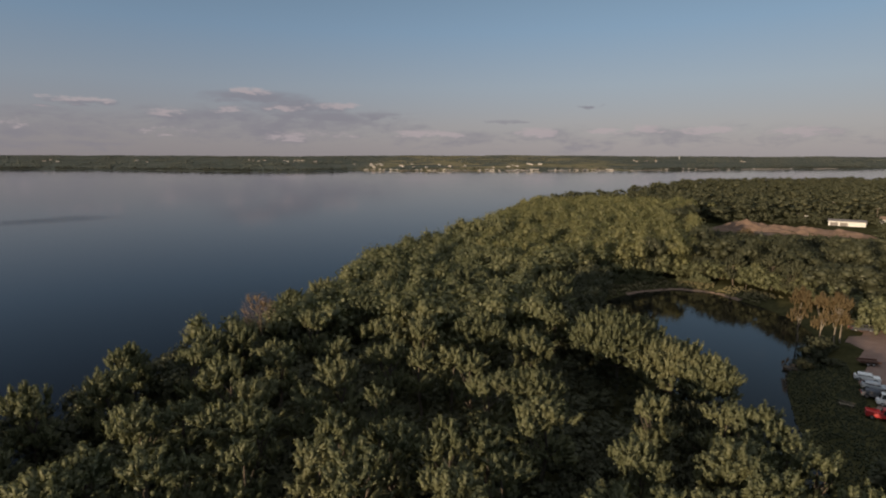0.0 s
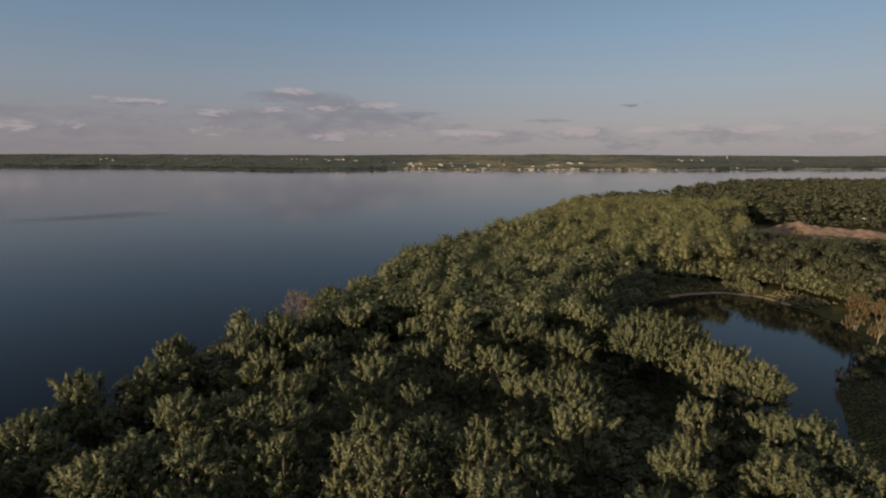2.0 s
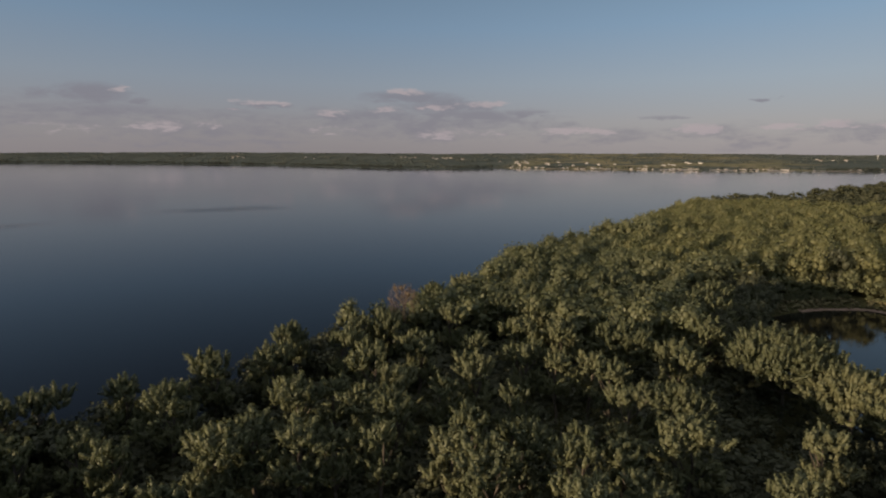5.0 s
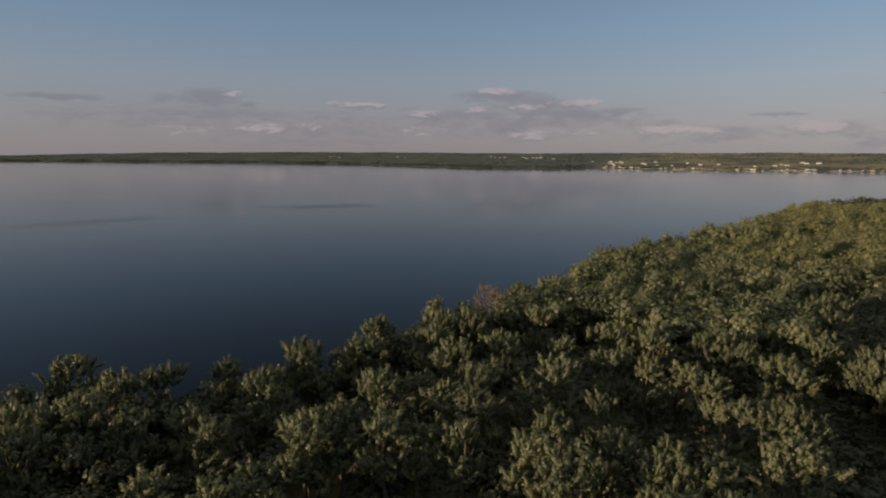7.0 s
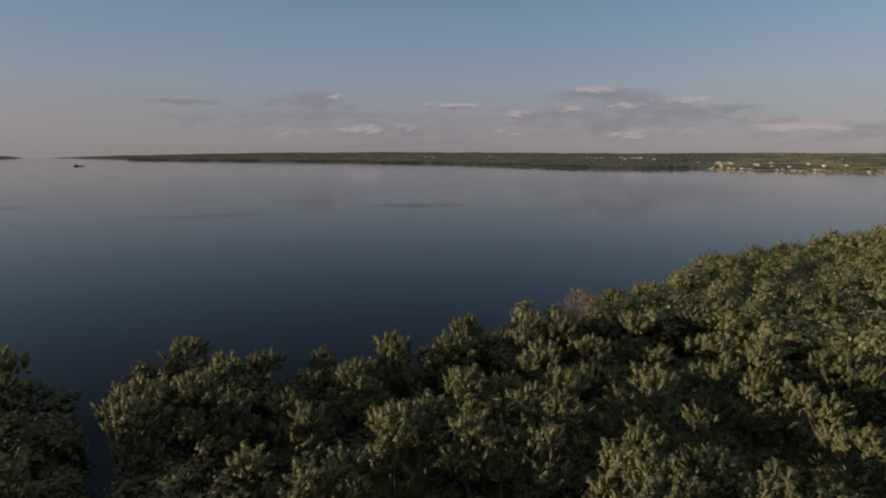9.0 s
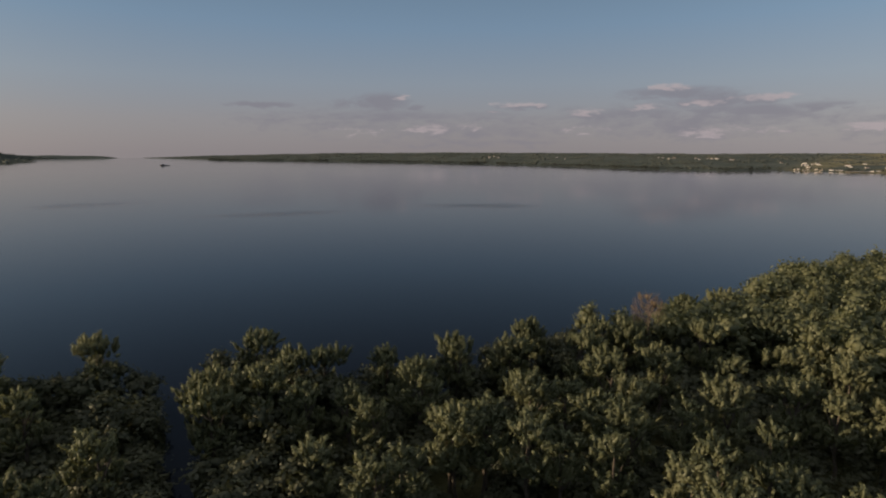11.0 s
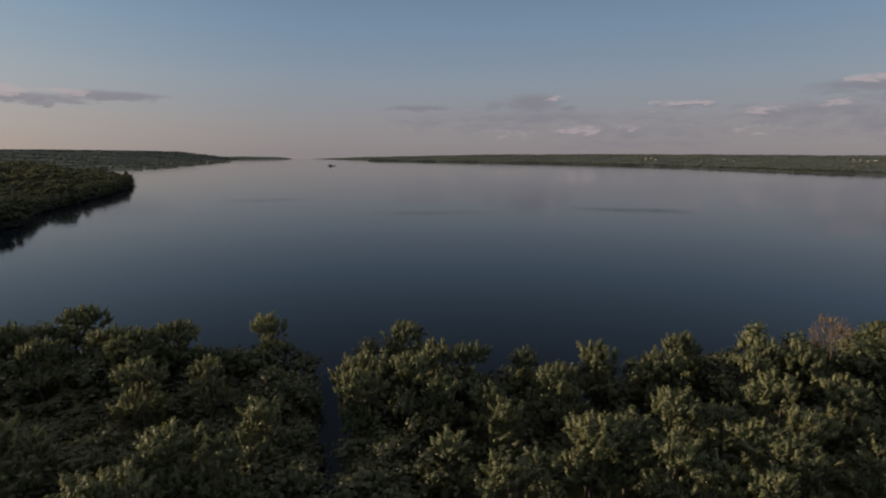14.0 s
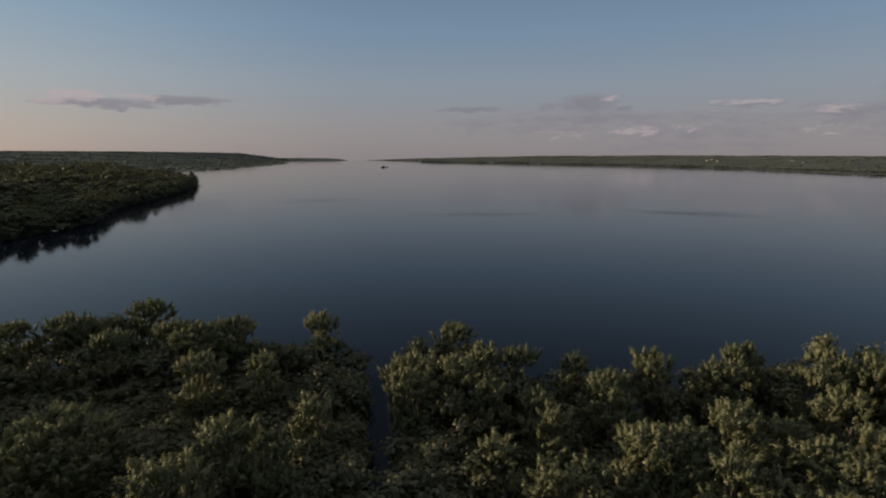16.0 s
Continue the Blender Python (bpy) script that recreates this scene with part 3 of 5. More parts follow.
def near_forest():
    rng = np.random.default_rng(11)
    tall = Kinds([(tree("tree", TREE_LABEL, 20 + k, h, r, d, lo, int(sp * 0.82), 44, 0.25, LEAF, "shore wood", 2.15), r, h)
                  for k, (h, r, d, lo, sp) in enumerate([(15, 2.6, 11, 4, 110), (15, 2.9, 11, 5, 130), (15, 3.5, 11.5, 6, 170), (15, 3.9, 11.5, 6, 200),
                                                         (15, 4.7, 11.5, 8, 270), (15, 6.0, 11.5, 10, 380), (15, 8.0, 11.5, 13, 560)])])
    # low trees get the darker leaf so the gaps read as shade
    low = Kinds([(tree("tree", LOW_LABEL, 60 + k, h, r, d, lo, sp, 20, 0.26, LEAF_DARK_SHADE, "low shore trees", 1.1), r, h)
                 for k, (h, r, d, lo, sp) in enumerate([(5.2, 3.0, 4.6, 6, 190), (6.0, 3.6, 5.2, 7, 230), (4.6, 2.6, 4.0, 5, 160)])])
    # trees added at and past the right view edge, to shade the pond slope
    shade = [(*polar(a, d)[:2], r) for a, d, r in [(-38.5, 54, 3.6), (-42.5, 62, 4.4), (-45, 55, 4.2), (-46, 66, 4.8), (-49, 60, 4.6), (-50, 70, 4.8), (-53, 63, 4.4), (-41.5, 50, 3.8), (-47, 48, 4.2)]]
    cx, cy, cr = np.array(CROWNS + shade).T
    for x, y, r in CROWNS + shade:
        tall.stand(rng, x, y, r, rng.uniform(14.6, 15.4) if r > 2.9 else rng.uniform(13.0, 14.4))
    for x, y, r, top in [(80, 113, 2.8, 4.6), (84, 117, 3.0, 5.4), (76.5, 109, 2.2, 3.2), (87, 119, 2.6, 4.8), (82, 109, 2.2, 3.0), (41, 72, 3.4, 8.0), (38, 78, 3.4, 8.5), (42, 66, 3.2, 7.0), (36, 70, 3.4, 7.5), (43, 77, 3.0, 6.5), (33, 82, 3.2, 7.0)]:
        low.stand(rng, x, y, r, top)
    dark = Kinds([(tree("tree", "dark green tree crowding the pond bank", 90 + k, h, r, d, lo, int(sp * 0.9), 22, 0.36, LEAF_DARK_SHADE, "dark pond trees", 1.9), r, h)
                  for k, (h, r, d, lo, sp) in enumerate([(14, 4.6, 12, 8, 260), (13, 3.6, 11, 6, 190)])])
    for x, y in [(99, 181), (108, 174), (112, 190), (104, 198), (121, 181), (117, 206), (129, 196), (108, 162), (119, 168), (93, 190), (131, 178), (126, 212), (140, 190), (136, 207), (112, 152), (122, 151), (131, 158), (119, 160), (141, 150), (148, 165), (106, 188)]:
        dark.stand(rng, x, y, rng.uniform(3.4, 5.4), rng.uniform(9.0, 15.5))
    for bx, by, h, r in BIG_TREES:
        t = tree("tree", "broad spreading tree with dense olive crown beside the pond", 77 + int(r), h, r, 8.5, 8 + int(r), int(110 * r), 30, 0.27, LEAF, "broad pond trees", 1.9)
        t.matrix_basis = Matrix.Translation((bx, by, land_z(bx, by) - 0.1))

    # trees added below the camera, out of view, which also shade the crowns ahead
    rng_below = np.random.default_rng(71)
    for x, y in scatter(rng_below, -36, 36, -36, 36, 8.4, lambda x, y: (np.hypot(x, y) < 19) & on_land(x, y)):
        tall.stand(rng_below, x, y, rng_below.uniform(3.0, 4.9), rng_below.uniform(11.5, 14.2))

    def between(x, y):
        d, a = np.hypot(x, y), view_az(x, y)
        k = (d > 30) & (d < 150) & (a > -46) & (a < 106) & on_land(x, y, 0.3)
        gap = (np.hypot(x[:, None] - cx, y[:, None] - cy) / cr).min(1)
        return k & (gap > 0.8)

    P = scatter(rng, -140, 140, -60, 160, 6.0, between)
    P = P[np.argsort(np.hypot(P[:, 0], P[:, 1]))]
    rest, under, stood = [], [], 0
    for x, y in P:
        if math.hypot(x, y) > 112:
            rest.append((x, y))
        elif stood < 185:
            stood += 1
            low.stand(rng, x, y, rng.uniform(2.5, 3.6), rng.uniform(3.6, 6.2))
        else:
            under.append((x, y))
    return np.array(rest), np.array(under)


REST, UNDER = near_forest()


def far_tree_arrays(rng, leaves, lobes, leaf, core):
    """One small tree of unit radius standing on z = 0, 3 high: bumpy lobes under a coat of leaf clumps."""
    if not leaves:
        v, f = OCT
        return v * np.array([0.85, 0.85, 1.2]) * (1 + 0.12 * rng.normal(0, 1, (len(v), 1))) + [0, 0, 1.5], f, np.zeros((0, 4), int)
    k = np.arange(lobes)
    ang = rng.uniform(0, 6.28) + k * 2.4 + rng.uniform(-0.4, 0.4, lobes)
    rad = 0.6 * np.sqrt((k + 0.25) / lobes)
    C = np.stack([rad * np.cos(ang), rad * np.sin(ang), 2.42 - 0.7 * (rad / 0.6) ** 1.7 * rng.uniform(0.5, 1.35, lobes)], -1)
    H = rng.uniform(0.34, 0.5, (lobes, 1)) * np.array([1, 1, 1.15])
    low = max(3, lobes // 2)
    a2 = rng.uniform(0, 6.28) + np.arange(low) * 6.28 / low
    r2 = rng.uniform(0.36, 0.56, low)
    C = np.concatenate([C, np.stack([r2 * np.cos(a2), r2 * np.sin(a2), rng.uniform(0.75, 1.35, low)], -1)])
    H = np.concatenate([H, rng.uniform(0.4, 0.5, (low, 1)) * np.array([1, 1, 1.5])])
    V, T, Q, b = [], [], [], 0
    each = max(6, leaves // len(C))
    v, f = ICO1
    for c, h in zip(C, H):
        V.append(v * h * core * (1 + 0.14 * rng.normal(0, 1, (len(v), 1))) + c), T.append(f + b)
        b += len(v)
        d = unit(rng.normal(0, 1, (each, 3)))
        d[:, 2] = np.abs(d[:, 2]) * 1.3 - 0.4
        d = unit(d)
        w, q = leaf_quads(rng, c + d * h * rng.uniform(0.5, 1.25, (each, 1)), unit(d + [0, 0, 0.3] + rng.normal(0, 0.35, (each, 3))), leaf * rng.uniform(0.6, 1.4, each))
        V.append(w), Q.append(q + b)
        b += len(w)
    return np.concatenate(V), np.concatenate(T), np.concatenate(Q)


def stuff_forest(name, label, P, height, radius, leaves, lobes, leaf, mat, seed, vary=(0.65, 1.45), rise=None, tops=(0.66, 1.14), core=0.5):
    rng = np.random.default_rng(seed)
    kinds = [far_tree_arrays(rng, leaves, lobes, leaf, core) for _ in range(6)]
    V, T, Q, b = [], [], [], 0
    z = ground_height(P[:, 0], P[:, 1])
    for (x, y), g in zip(P, z):
        v, t, q = kinds[int(rng.integers(6))]
        s = radius * rng.uniform(*vary)
        h = height * rng.uniform(*tops) * (1.0 if rise is None else rise(x, y))
        a = rng.uniform(0, 6.28)
        c, sn = math.cos(a), math.sin(a)
        w = np.stack([(v[:, 0] * c - v[:, 1] * sn) * s + x, (v[:, 0] * sn + v[:, 1] * c) * s + y, v[:, 2] * h / 3 + g], -1)
        V.append(w), T.append(t + b), Q.append(q + b)
        b += len(v)
    ob = new(name, mesh_from(name, np.concatenate(V), [np.concatenate(Q), np.concatenate(T)], mat, True))
    return tagged(ob, label, "woods", kind="stuff")


def far_forests():
    rng = np.random.default_rng(5)

    def mid(x, y):
        d, a = np.hypot(x, y), view_az(x, y)
        return (d >= 150) & (d < 430) & (a > -46) & (a < 12) & on_land(x, y)
    P = np.concatenate([REST, scatter(rng, -60, 340, 100, 440, 6.4, mid)])
    d, a = np.hypot(*P.T), view_az(*P.T)
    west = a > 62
    # unlit lake edge: the shade is in the leaf colour, split off by bearing
    stuff_forest("woods", "lake edge trees with shade painted into the leaf colour", P[west], 9.5, 4.2, 700, 8, 0.12, LEAF_DARK_SHADE, 28, tops=(0.5, 1.25))
    P, d, a = P[~west], d[~west], a[~west]
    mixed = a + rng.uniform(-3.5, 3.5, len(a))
    # woods right of bearing -24 get a darker leaf, painting their weaker light
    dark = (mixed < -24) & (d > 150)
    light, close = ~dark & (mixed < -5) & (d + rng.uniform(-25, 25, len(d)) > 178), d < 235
    stuff_forest("woods", "dense olive green woods on the near shore", P[close & ~dark & ~light], 15.0, 4.3, 640, 8, 0.125, LEAF, 1, tops=(0.84, 1.08))
    stuff_forest("woods", "dense olive green woods further along the shore", P[~close & ~dark & ~light], 16.5, 4.4, 460, 7, 0.14, LEAF, 14, tops=(0.82, 1.1))
    stuff_forest("woods", "yellow-green woods rising behind the pond bank", P[light], 15.5, 4.6, 640, 8, 0.12, LEAF_LIGHT, 15, tops=(0.8, 1.1))
    stuff_forest("woods", "green woods beside the pond and the yard, leaves darkened as shade", P[dark][::6], 15.5, 6.6, 1000, 11, 0.095, LEAF_DARK_SHADE, 16, (0.6, 1.4))
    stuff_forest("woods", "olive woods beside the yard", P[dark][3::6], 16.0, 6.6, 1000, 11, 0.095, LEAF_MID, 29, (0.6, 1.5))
    # undergrowth carries its shade in the leaf colour as well
    stuff_forest("undergrowth", "low undergrowth between the shore trees, leaves darkened as shade", UNDER, 5.5, 3.2, 420, 5, 0.12, LEAF_DARK_SHADE, 17)

    def bank_side(x, y):
        d, p = np.hypot(x, y), signed(POND, x, y)
        return (p > -17) & (p < np.where(x < 52, -0.4, -9.5)) & (y > 118) & (x < 125) & (signed(NEAR_SHORE, x, y) > 3)
    P = scatter(rng, 20, 125, 125, 215, 3.4, bank_side)
    # trees left of x = 50 are painted as standing in shade
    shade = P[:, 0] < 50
    stuff_forest("bank_scrub", "olive green scrub between the woods and the pond bank", P[~shade], 7.0, 2.7, 330, 6, 0.15, LEAF, 27, tops=(0.5, 1.4))

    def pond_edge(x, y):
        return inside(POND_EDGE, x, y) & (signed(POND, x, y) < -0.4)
    stuff_forest("bank_trees", "trees crowding the near end of the pond, painted as shaded", np.concatenate([P[shade], scatter(rng, 20, 60, 96, 180, 4.6, pond_edge)]), 9.0, 3.2, 380, 7, 0.14, LEAF_DARK_SHADE, 33, tops=(0.6, 1.2))

    def yard(x, y):
        d = np.hypot(x, y)
        k = inside(SAND_AREA, x, y) & (d > 352) & (signed([(138, 300), (150, 328), (180, 345), (225, 330), (240, 305), (222, 285)], x, y) < -7)
        open_front = (np.abs(view_az(x, y) + 36.7) < 1.9) & (d < 432)
        return k & ~open_front & (np.hypot(x - 250, y - 334) > 14) & (np.hypot(x - 283, y - 344) > 6)
    stuff_forest("yard_trees", "small dark trees round the white shed", scatter(rng, 120, 320, 180, 370, 7.5, yard), 6.5, 3.6, 150, 5, 0.2, LEAF_DARK_SHADE, 20)

    def thicket(x, y):
        d, a = np.hypot(x, y), view_az(x, y)
        return ((d < 40) | (d < 125) & (a > -45) & (a < 107)) & (signed(NEAR_SHORE, x, y) > -0.5) & (signed(POND, x, y) < -0.8) & ~inside(LOT, x, y) & ~inside(SHADY, x, y)
    # thicket darkened the same way, for the black gaps under the crowns
    stuff_forest("thicket", "low thicket covering the ground under the trees, leaves darkened as shade", scatter(rng, -140, 130, -60, 175, 4.4, thicket), 4.4, 2.6, 160, 4, 0.16, LEAF_DARK_SHADE, 18, core=0.45)

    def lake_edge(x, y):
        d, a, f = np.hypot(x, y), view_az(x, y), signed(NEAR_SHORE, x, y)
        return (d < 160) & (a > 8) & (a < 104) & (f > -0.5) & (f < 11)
    # the dark mass under the shore crowns is painted with the darker leaf
    stuff_forest("shore_scrub", "scrub and low trees along the lake edge, leaves darkened as shade", scatter(rng, -140, 0, -40, 160, 4.6, lake_edge), 9.5, 3.2, 460, 7, 0.14, LEAF_DARK_SHADE, 30, tops=(0.6, 1.15))

    # woods under and behind the view, added to shade the trees in sight
    def behind(x, y):
        d, a = np.hypot(x, y), view_az(x, y)
        return ((d < 41) & (d >= 19) | (d >= 36) & (d < 210) & ((a > 108) | (a < -150))) & on_land(x, y)
    P = scatter(rng, -210, 90, -200, 45, 7.5, behind)
    close = np.hypot(*P.T) < 60
    stuff_forest("shore_woods", "olive woods round the foot of the view", P[close], 15.0, 4.6, 520, 8, 0.1, LEAF, 34, tops=(0.75, 1.05))
    stuff_forest("shore_woods", "unseen woods added towards the low sun to shade the shore", P[~close], 15.5, 4.8, 44, 4, 0.4, LEAF, 7, tops=(0.7, 1.25))

    def scrub(x, y):
        d, a = np.hypot(x, y), view_az(x, y)
        return (d < 326) & (a > -45) & inside(SAND_AREA, x, y)
    stuff_forest("scrub", "dark green trees and scrub in front of the sand heaps", scatter(rng, 90, 340, 150, 320, 7.5, scrub), 9.5, 4.4, 520, 8, 0.13, LEAF_DARK_SHADE, 6, (0.5, 1.5), lambda x, y: min(max((338 - math.hypot(x, y)) / 60, 0.5), 1.0), (0.35, 1.3))

    def far(x, y):
        d, a = np.hypot(x, y), view_az(x, y)
        return (d >= 430) & (d < 1150) & (a > -46) & (a < 0) & on_land(x, y)
    stuff_forest("far_woods", "far green woods along the shore", scatter(rng, 0, 850, 250, 900, 12.5, far), 14.5, 8.2, 90, 5, 0.2, LEAF_MID, 2, (0.55, 1.6))

    def inland(x, y):
        x, y = np.array(float(x)), np.array(float(y))
        f = float(signed(LEFT_SHORE, x, y))
        return 0.62 + 0.85 * min(max((f - 35) / 60, 0), 1) + 0.3 * float(wobble(x, y, 45, 6)) * (f > 60)

    def left(x, y):
        d, a = np.hypot(x, y), view_az(x, y)
        # reaches past the view, to plant the added hill too
        return (d < 1500) & (a > 70) & (a < 104 + 16 * (d < 900)) & (signed(LEFT_SHORE, x, y) > -1)
    P = scatter(rng, -1900, -250, -600, 200, 21, left)
    # the first 75 m inland are painted darker, for the headland's shaded face
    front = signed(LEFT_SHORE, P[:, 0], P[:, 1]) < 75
    stuff_forest("headland_woods", "front woods on the headland across the bay, leaves darkened as shade", P[front], 13.0, 11, 200, 7, 0.13, LEAF_DARK_SHADE, 35, (0.5, 1.6), inland, (0.6, 1.6))
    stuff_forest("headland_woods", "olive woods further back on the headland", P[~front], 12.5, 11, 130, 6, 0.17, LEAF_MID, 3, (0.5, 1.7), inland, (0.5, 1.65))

    def left_edge(x, y):
        d, a, f = np.hypot(x, y), view_az(x, y), signed(LEFT_SHORE, x, y)
        return (d < 1300) & (a > 78) & (a < 107) & (f > -1.5) & (f < 15)
    # edge trees hold the same shade in their leaf colour
    stuff_forest("headland_edge_woods", "trees leaning over the headland shore, leaves darkened as shade", scatter(rng, -1300, -250, -160, 110, 7.5, left_edge), 14.5, 6.5, 260, 6, 0.13, LEAF_DARK_SHADE, 13, (0.6, 1.5), lambda x, y: 0.95 + 0.5 * float(wobble(x, y, 11, 2)))

    def hills(x, y):
        d, a = np.hypot(x, y), view_az(x, y)
        f = signed(FAR_SHORE, x, y)
        l = signed(LEFT_SHORE, x, y)
        clump = np.clip(wobble(x, y * 0.45, 46, 5) * 1.0 + 0.05, 0.05, 0.5)
        thin = np.where((a < 10) & (a > -24) & (f < 360), 0.02, clump)
        k = (((f > 30) & (f < 1500)) | ((l > 3) & (d > 1500) & (l < 1600))) & (a > -44) & (a < 106) & (d < 4700)
        return k & (np.random.default_rng(8).uniform(0, 1, x.shape) < thin)
    P = scatter(rng, -4700, 2600, -1500, 3900, 13, hills)
    P = P + rng.normal(0, 6, P.shape)
    west = signed(LEFT_SHORE, P[:, 0], P[:, 1]) > 0
    stuff_forest("hill_woods", "woods in a hazed grey on the hills behind the headland", P[west], 5.5, 8.0, 0, 0, 0, LEAF_FAR_HAZE, 26, (0.5, 1.7))
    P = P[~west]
    stuff_forest("hill_woods", "wooded hills on the far side of the lake", P, 3.3, 7.5, 0, 0, 0, LEAF_FAR_HAZE, 4, (0.5, 1.7))

    def far_edge(x, y):
        d, a, f = np.hypot(x, y), view_az(x, y), signed(FAR_SHORE, x, y)
        thin = np.where((a < 8) & (a > -20), 0.18, np.clip(0.55 + 0.6 * wobble(x, y, 60, 3), 0.15, 1.0))
        return (f > 2) & (f < 34) & (a > -44) & (a < 72) & (d < 3600) & (np.random.default_rng(9).uniform(0, 1, x.shape) < thin)
    P = scatter(rng, -3600, 2600, 1400, 2800, 9, far_edge)
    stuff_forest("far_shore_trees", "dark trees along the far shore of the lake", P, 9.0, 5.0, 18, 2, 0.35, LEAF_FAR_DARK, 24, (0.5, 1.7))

    def foot(x, y):
        d, a, f = np.hypot(x, y), view_az(x, y), signed(LEFT_SHORE, x, y)
        return (d < 1300) & (a > 78) & (a < 107) & (f > -3) & (f < 9)
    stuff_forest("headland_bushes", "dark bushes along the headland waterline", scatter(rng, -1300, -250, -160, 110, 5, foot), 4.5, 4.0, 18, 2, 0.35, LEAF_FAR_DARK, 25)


far_forests()


# ------------------------------------------------------------------ pond bank, bushes, dry trees
def bank_strip():
    """A pale sandy rim round the far side of the pond."""
    pts = []
    for k in range(6, 10):
        (ax, ay), (bx, by) = POND[k], POND[k + 1]
        for j in range(5):
            pts.append((ax + (bx - ax) * j / 5, ay + (by - ay) * j / 5))
    pts = np.array(pts)
    pts = (np.roll(pts, 1, 0) + pts * 2 + np.roll(pts, -1, 0))[1:-1] / 4
    d = unit(np.gradient(pts, axis=0))
    nor = np.stack([-d[:, 1], d[:, 0]], -1)
    rng = np.random.default_rng(3)
    V = []
    for off in (-0.4, 0.1, 0.6, 1.0):
        p = pts + nor * (off + rng.uniform(-0.35, 0.35, (len(pts), 1)))
        V.append(np.stack([p[:, 0], p[:, 1], np.maximum(ground_height(p[:, 0], p[:, 1]) + 0.12, -0.1)], -1))
    V = np.stack(V, 1)
    i, j = np.meshgrid(np.arange(len(pts) - 1), np.arange(3), indexing="ij")
    q = np.stack([i * 4 + j, (i + 1) * 4 + j, (i + 1) * 4 + j + 1, i * 4 + j + 1], -1).reshape(-1, 4)
    tagged(new("trim", mesh_from("trim", V.reshape(-1, 3), q, SAND, True)), "pale sandy rim of the pond bank", "bank", kind="structure")


bank_strip()
GRASS = plain_material("bank_grass", (0.07, 0.064, 0.028), (0.125, 0.105, 0.052), 0.5, 0.95, bump=0.5)


def bank_grass():
    """Dry grass tufts over the open bank behind the pond."""
    rng = np.random.default_rng(41)
    foot = []
    for k in range(5, 10):
        (ax, ay), (bx, by) = POND[k], POND[k + 1]
        nx, ny = -(by - ay), bx - ax
        ln = math.hypot(nx, ny)
        m = int(150 * ln / 15)
        u, off = rng.uniform(0, 1, m), rng.uniform(0.9, 10.0, m)
        foot.append(np.stack([ax + (bx - ax) * u + nx / ln * off, ay + (by - ay) * u + ny / ln * off], -1))
    foot = np.concatenate(foot)
    foot = foot[~inside(POND, foot[:, 0], foot[:, 1])]
    n = len(foot)
    base = np.stack([foot[:, 0], foot[:, 1], ground_height(foot[:, 0], foot[:, 1]) - 0.1], -1)
    v, q, t = spindles(rng, base, unit(rng.normal(0, 0.35, (n, 3)) + [0, 0, 1]), rng.uniform(0.5, 1.1, n), rng.uniform(0.3, 0.75, n), 5, 1)
    tagged(new("grass", mesh_from("grass", v, t, GRASS, True)), "dry olive grass on the pond bank", "grass", kind="stuff")


bank_grass()


def shaded_grass():
    """Rough green grass on the slope between the pond and the parked cars."""
    rng = np.random.default_rng(43)
    x, y = rng.uniform(48, 90, 16000), rng.uniform(60, 122, 16000)
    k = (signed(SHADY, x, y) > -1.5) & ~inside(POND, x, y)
    x, y = x[k], y[k]
    base = np.stack([x, y, ground_height(x, y) - 0.1], -1)
    n = len(x)
    v, q, t = spindles(rng, base, unit(rng.normal(0, 0.4, (n, 3)) + [0, 0, 1]), rng.uniform(0.25, 0.6, n), rng.uniform(0.08, 0.2, n), 4, 1)
    tagged(new("grass", mesh_from("grass", v, t, SHADE_TURF, True)), "rough green grass sloping down to the pond, darkened as shade", "grass", kind="stuff")


# grass colour set low so that the slope reads as shaded
SHADE_TURF = plain_material("shade_turf", (0.02, 0.026, 0.014), (0.038, 0.044, 0.022), 0.5, 0.95)
shaded_grass()


def bush_model(name, label, seed, r, mat, group):
    t = thing(name, label, "bush", group)
    c = part("crown", crown_mesh("crown", seed, r, r * 1.5, 4, 70, 8, 0.24, mat, 0.9), None, t)
    c.location = (0, 0, r * 1.45)
    v, q = join([tube([(0, 0, 0), (0.1 * k, 0.2 - 0.1 * k, r * 0.5), (0.3 * k - 0.3, 0.3 - 0.2 * k, r * 0.9)], [0.07, 0.05, 0.03], 5) for k in range(3)])
    part("stem", mesh_from("stem", v, q, BARK), None, t)
    return t


def bushes():
    rng = np.random.default_rng(21)
    model = bush_model("bush", "round green bush on the grassy pond bank", 300, 1.7, LEAF, "bank bushes")
    first = True
    spots = []
    for k in range(6, 9):
        (ax, ay), (bx, by) = POND[k], POND[k + 1]
        nx, ny = -(by - ay), bx - ax
        ln = math.hypot(nx, ny)
        for j in range(7):
            u, off = rng.uniform(0, 1), rng.uniform(6.5, 10.5)
            spots.append((ax + (bx - ax) * u + nx / ln * off, ay + (by - ay) * u + ny / ln * off))
    for x, y in spots:
        if inside(POND, np.array(x), np.array(y)):
            continue
        m = Matrix.Translation((x, y, land_z(x, y) - 0.1)) @ Matrix.Rotation(rng.uniform(0, 6.28), 4, "Z")
        ob = copy_thing(model, m) if not first else model
        if first:
            ob.matrix_basis, first = m, False
        w = rng.uniform(0.7, 1.5)
        ob.scale = (w, w, w * rng.uniform(0.8, 1.1))
    pale = bush_model("bush", "pale grey-green round shrub on the pond bank", 320, 2.0, LEAF_DRY, "")
    pale.matrix_basis = Matrix.Translation((99, 190, land_z(99, 190) - 0.1))


bushes()


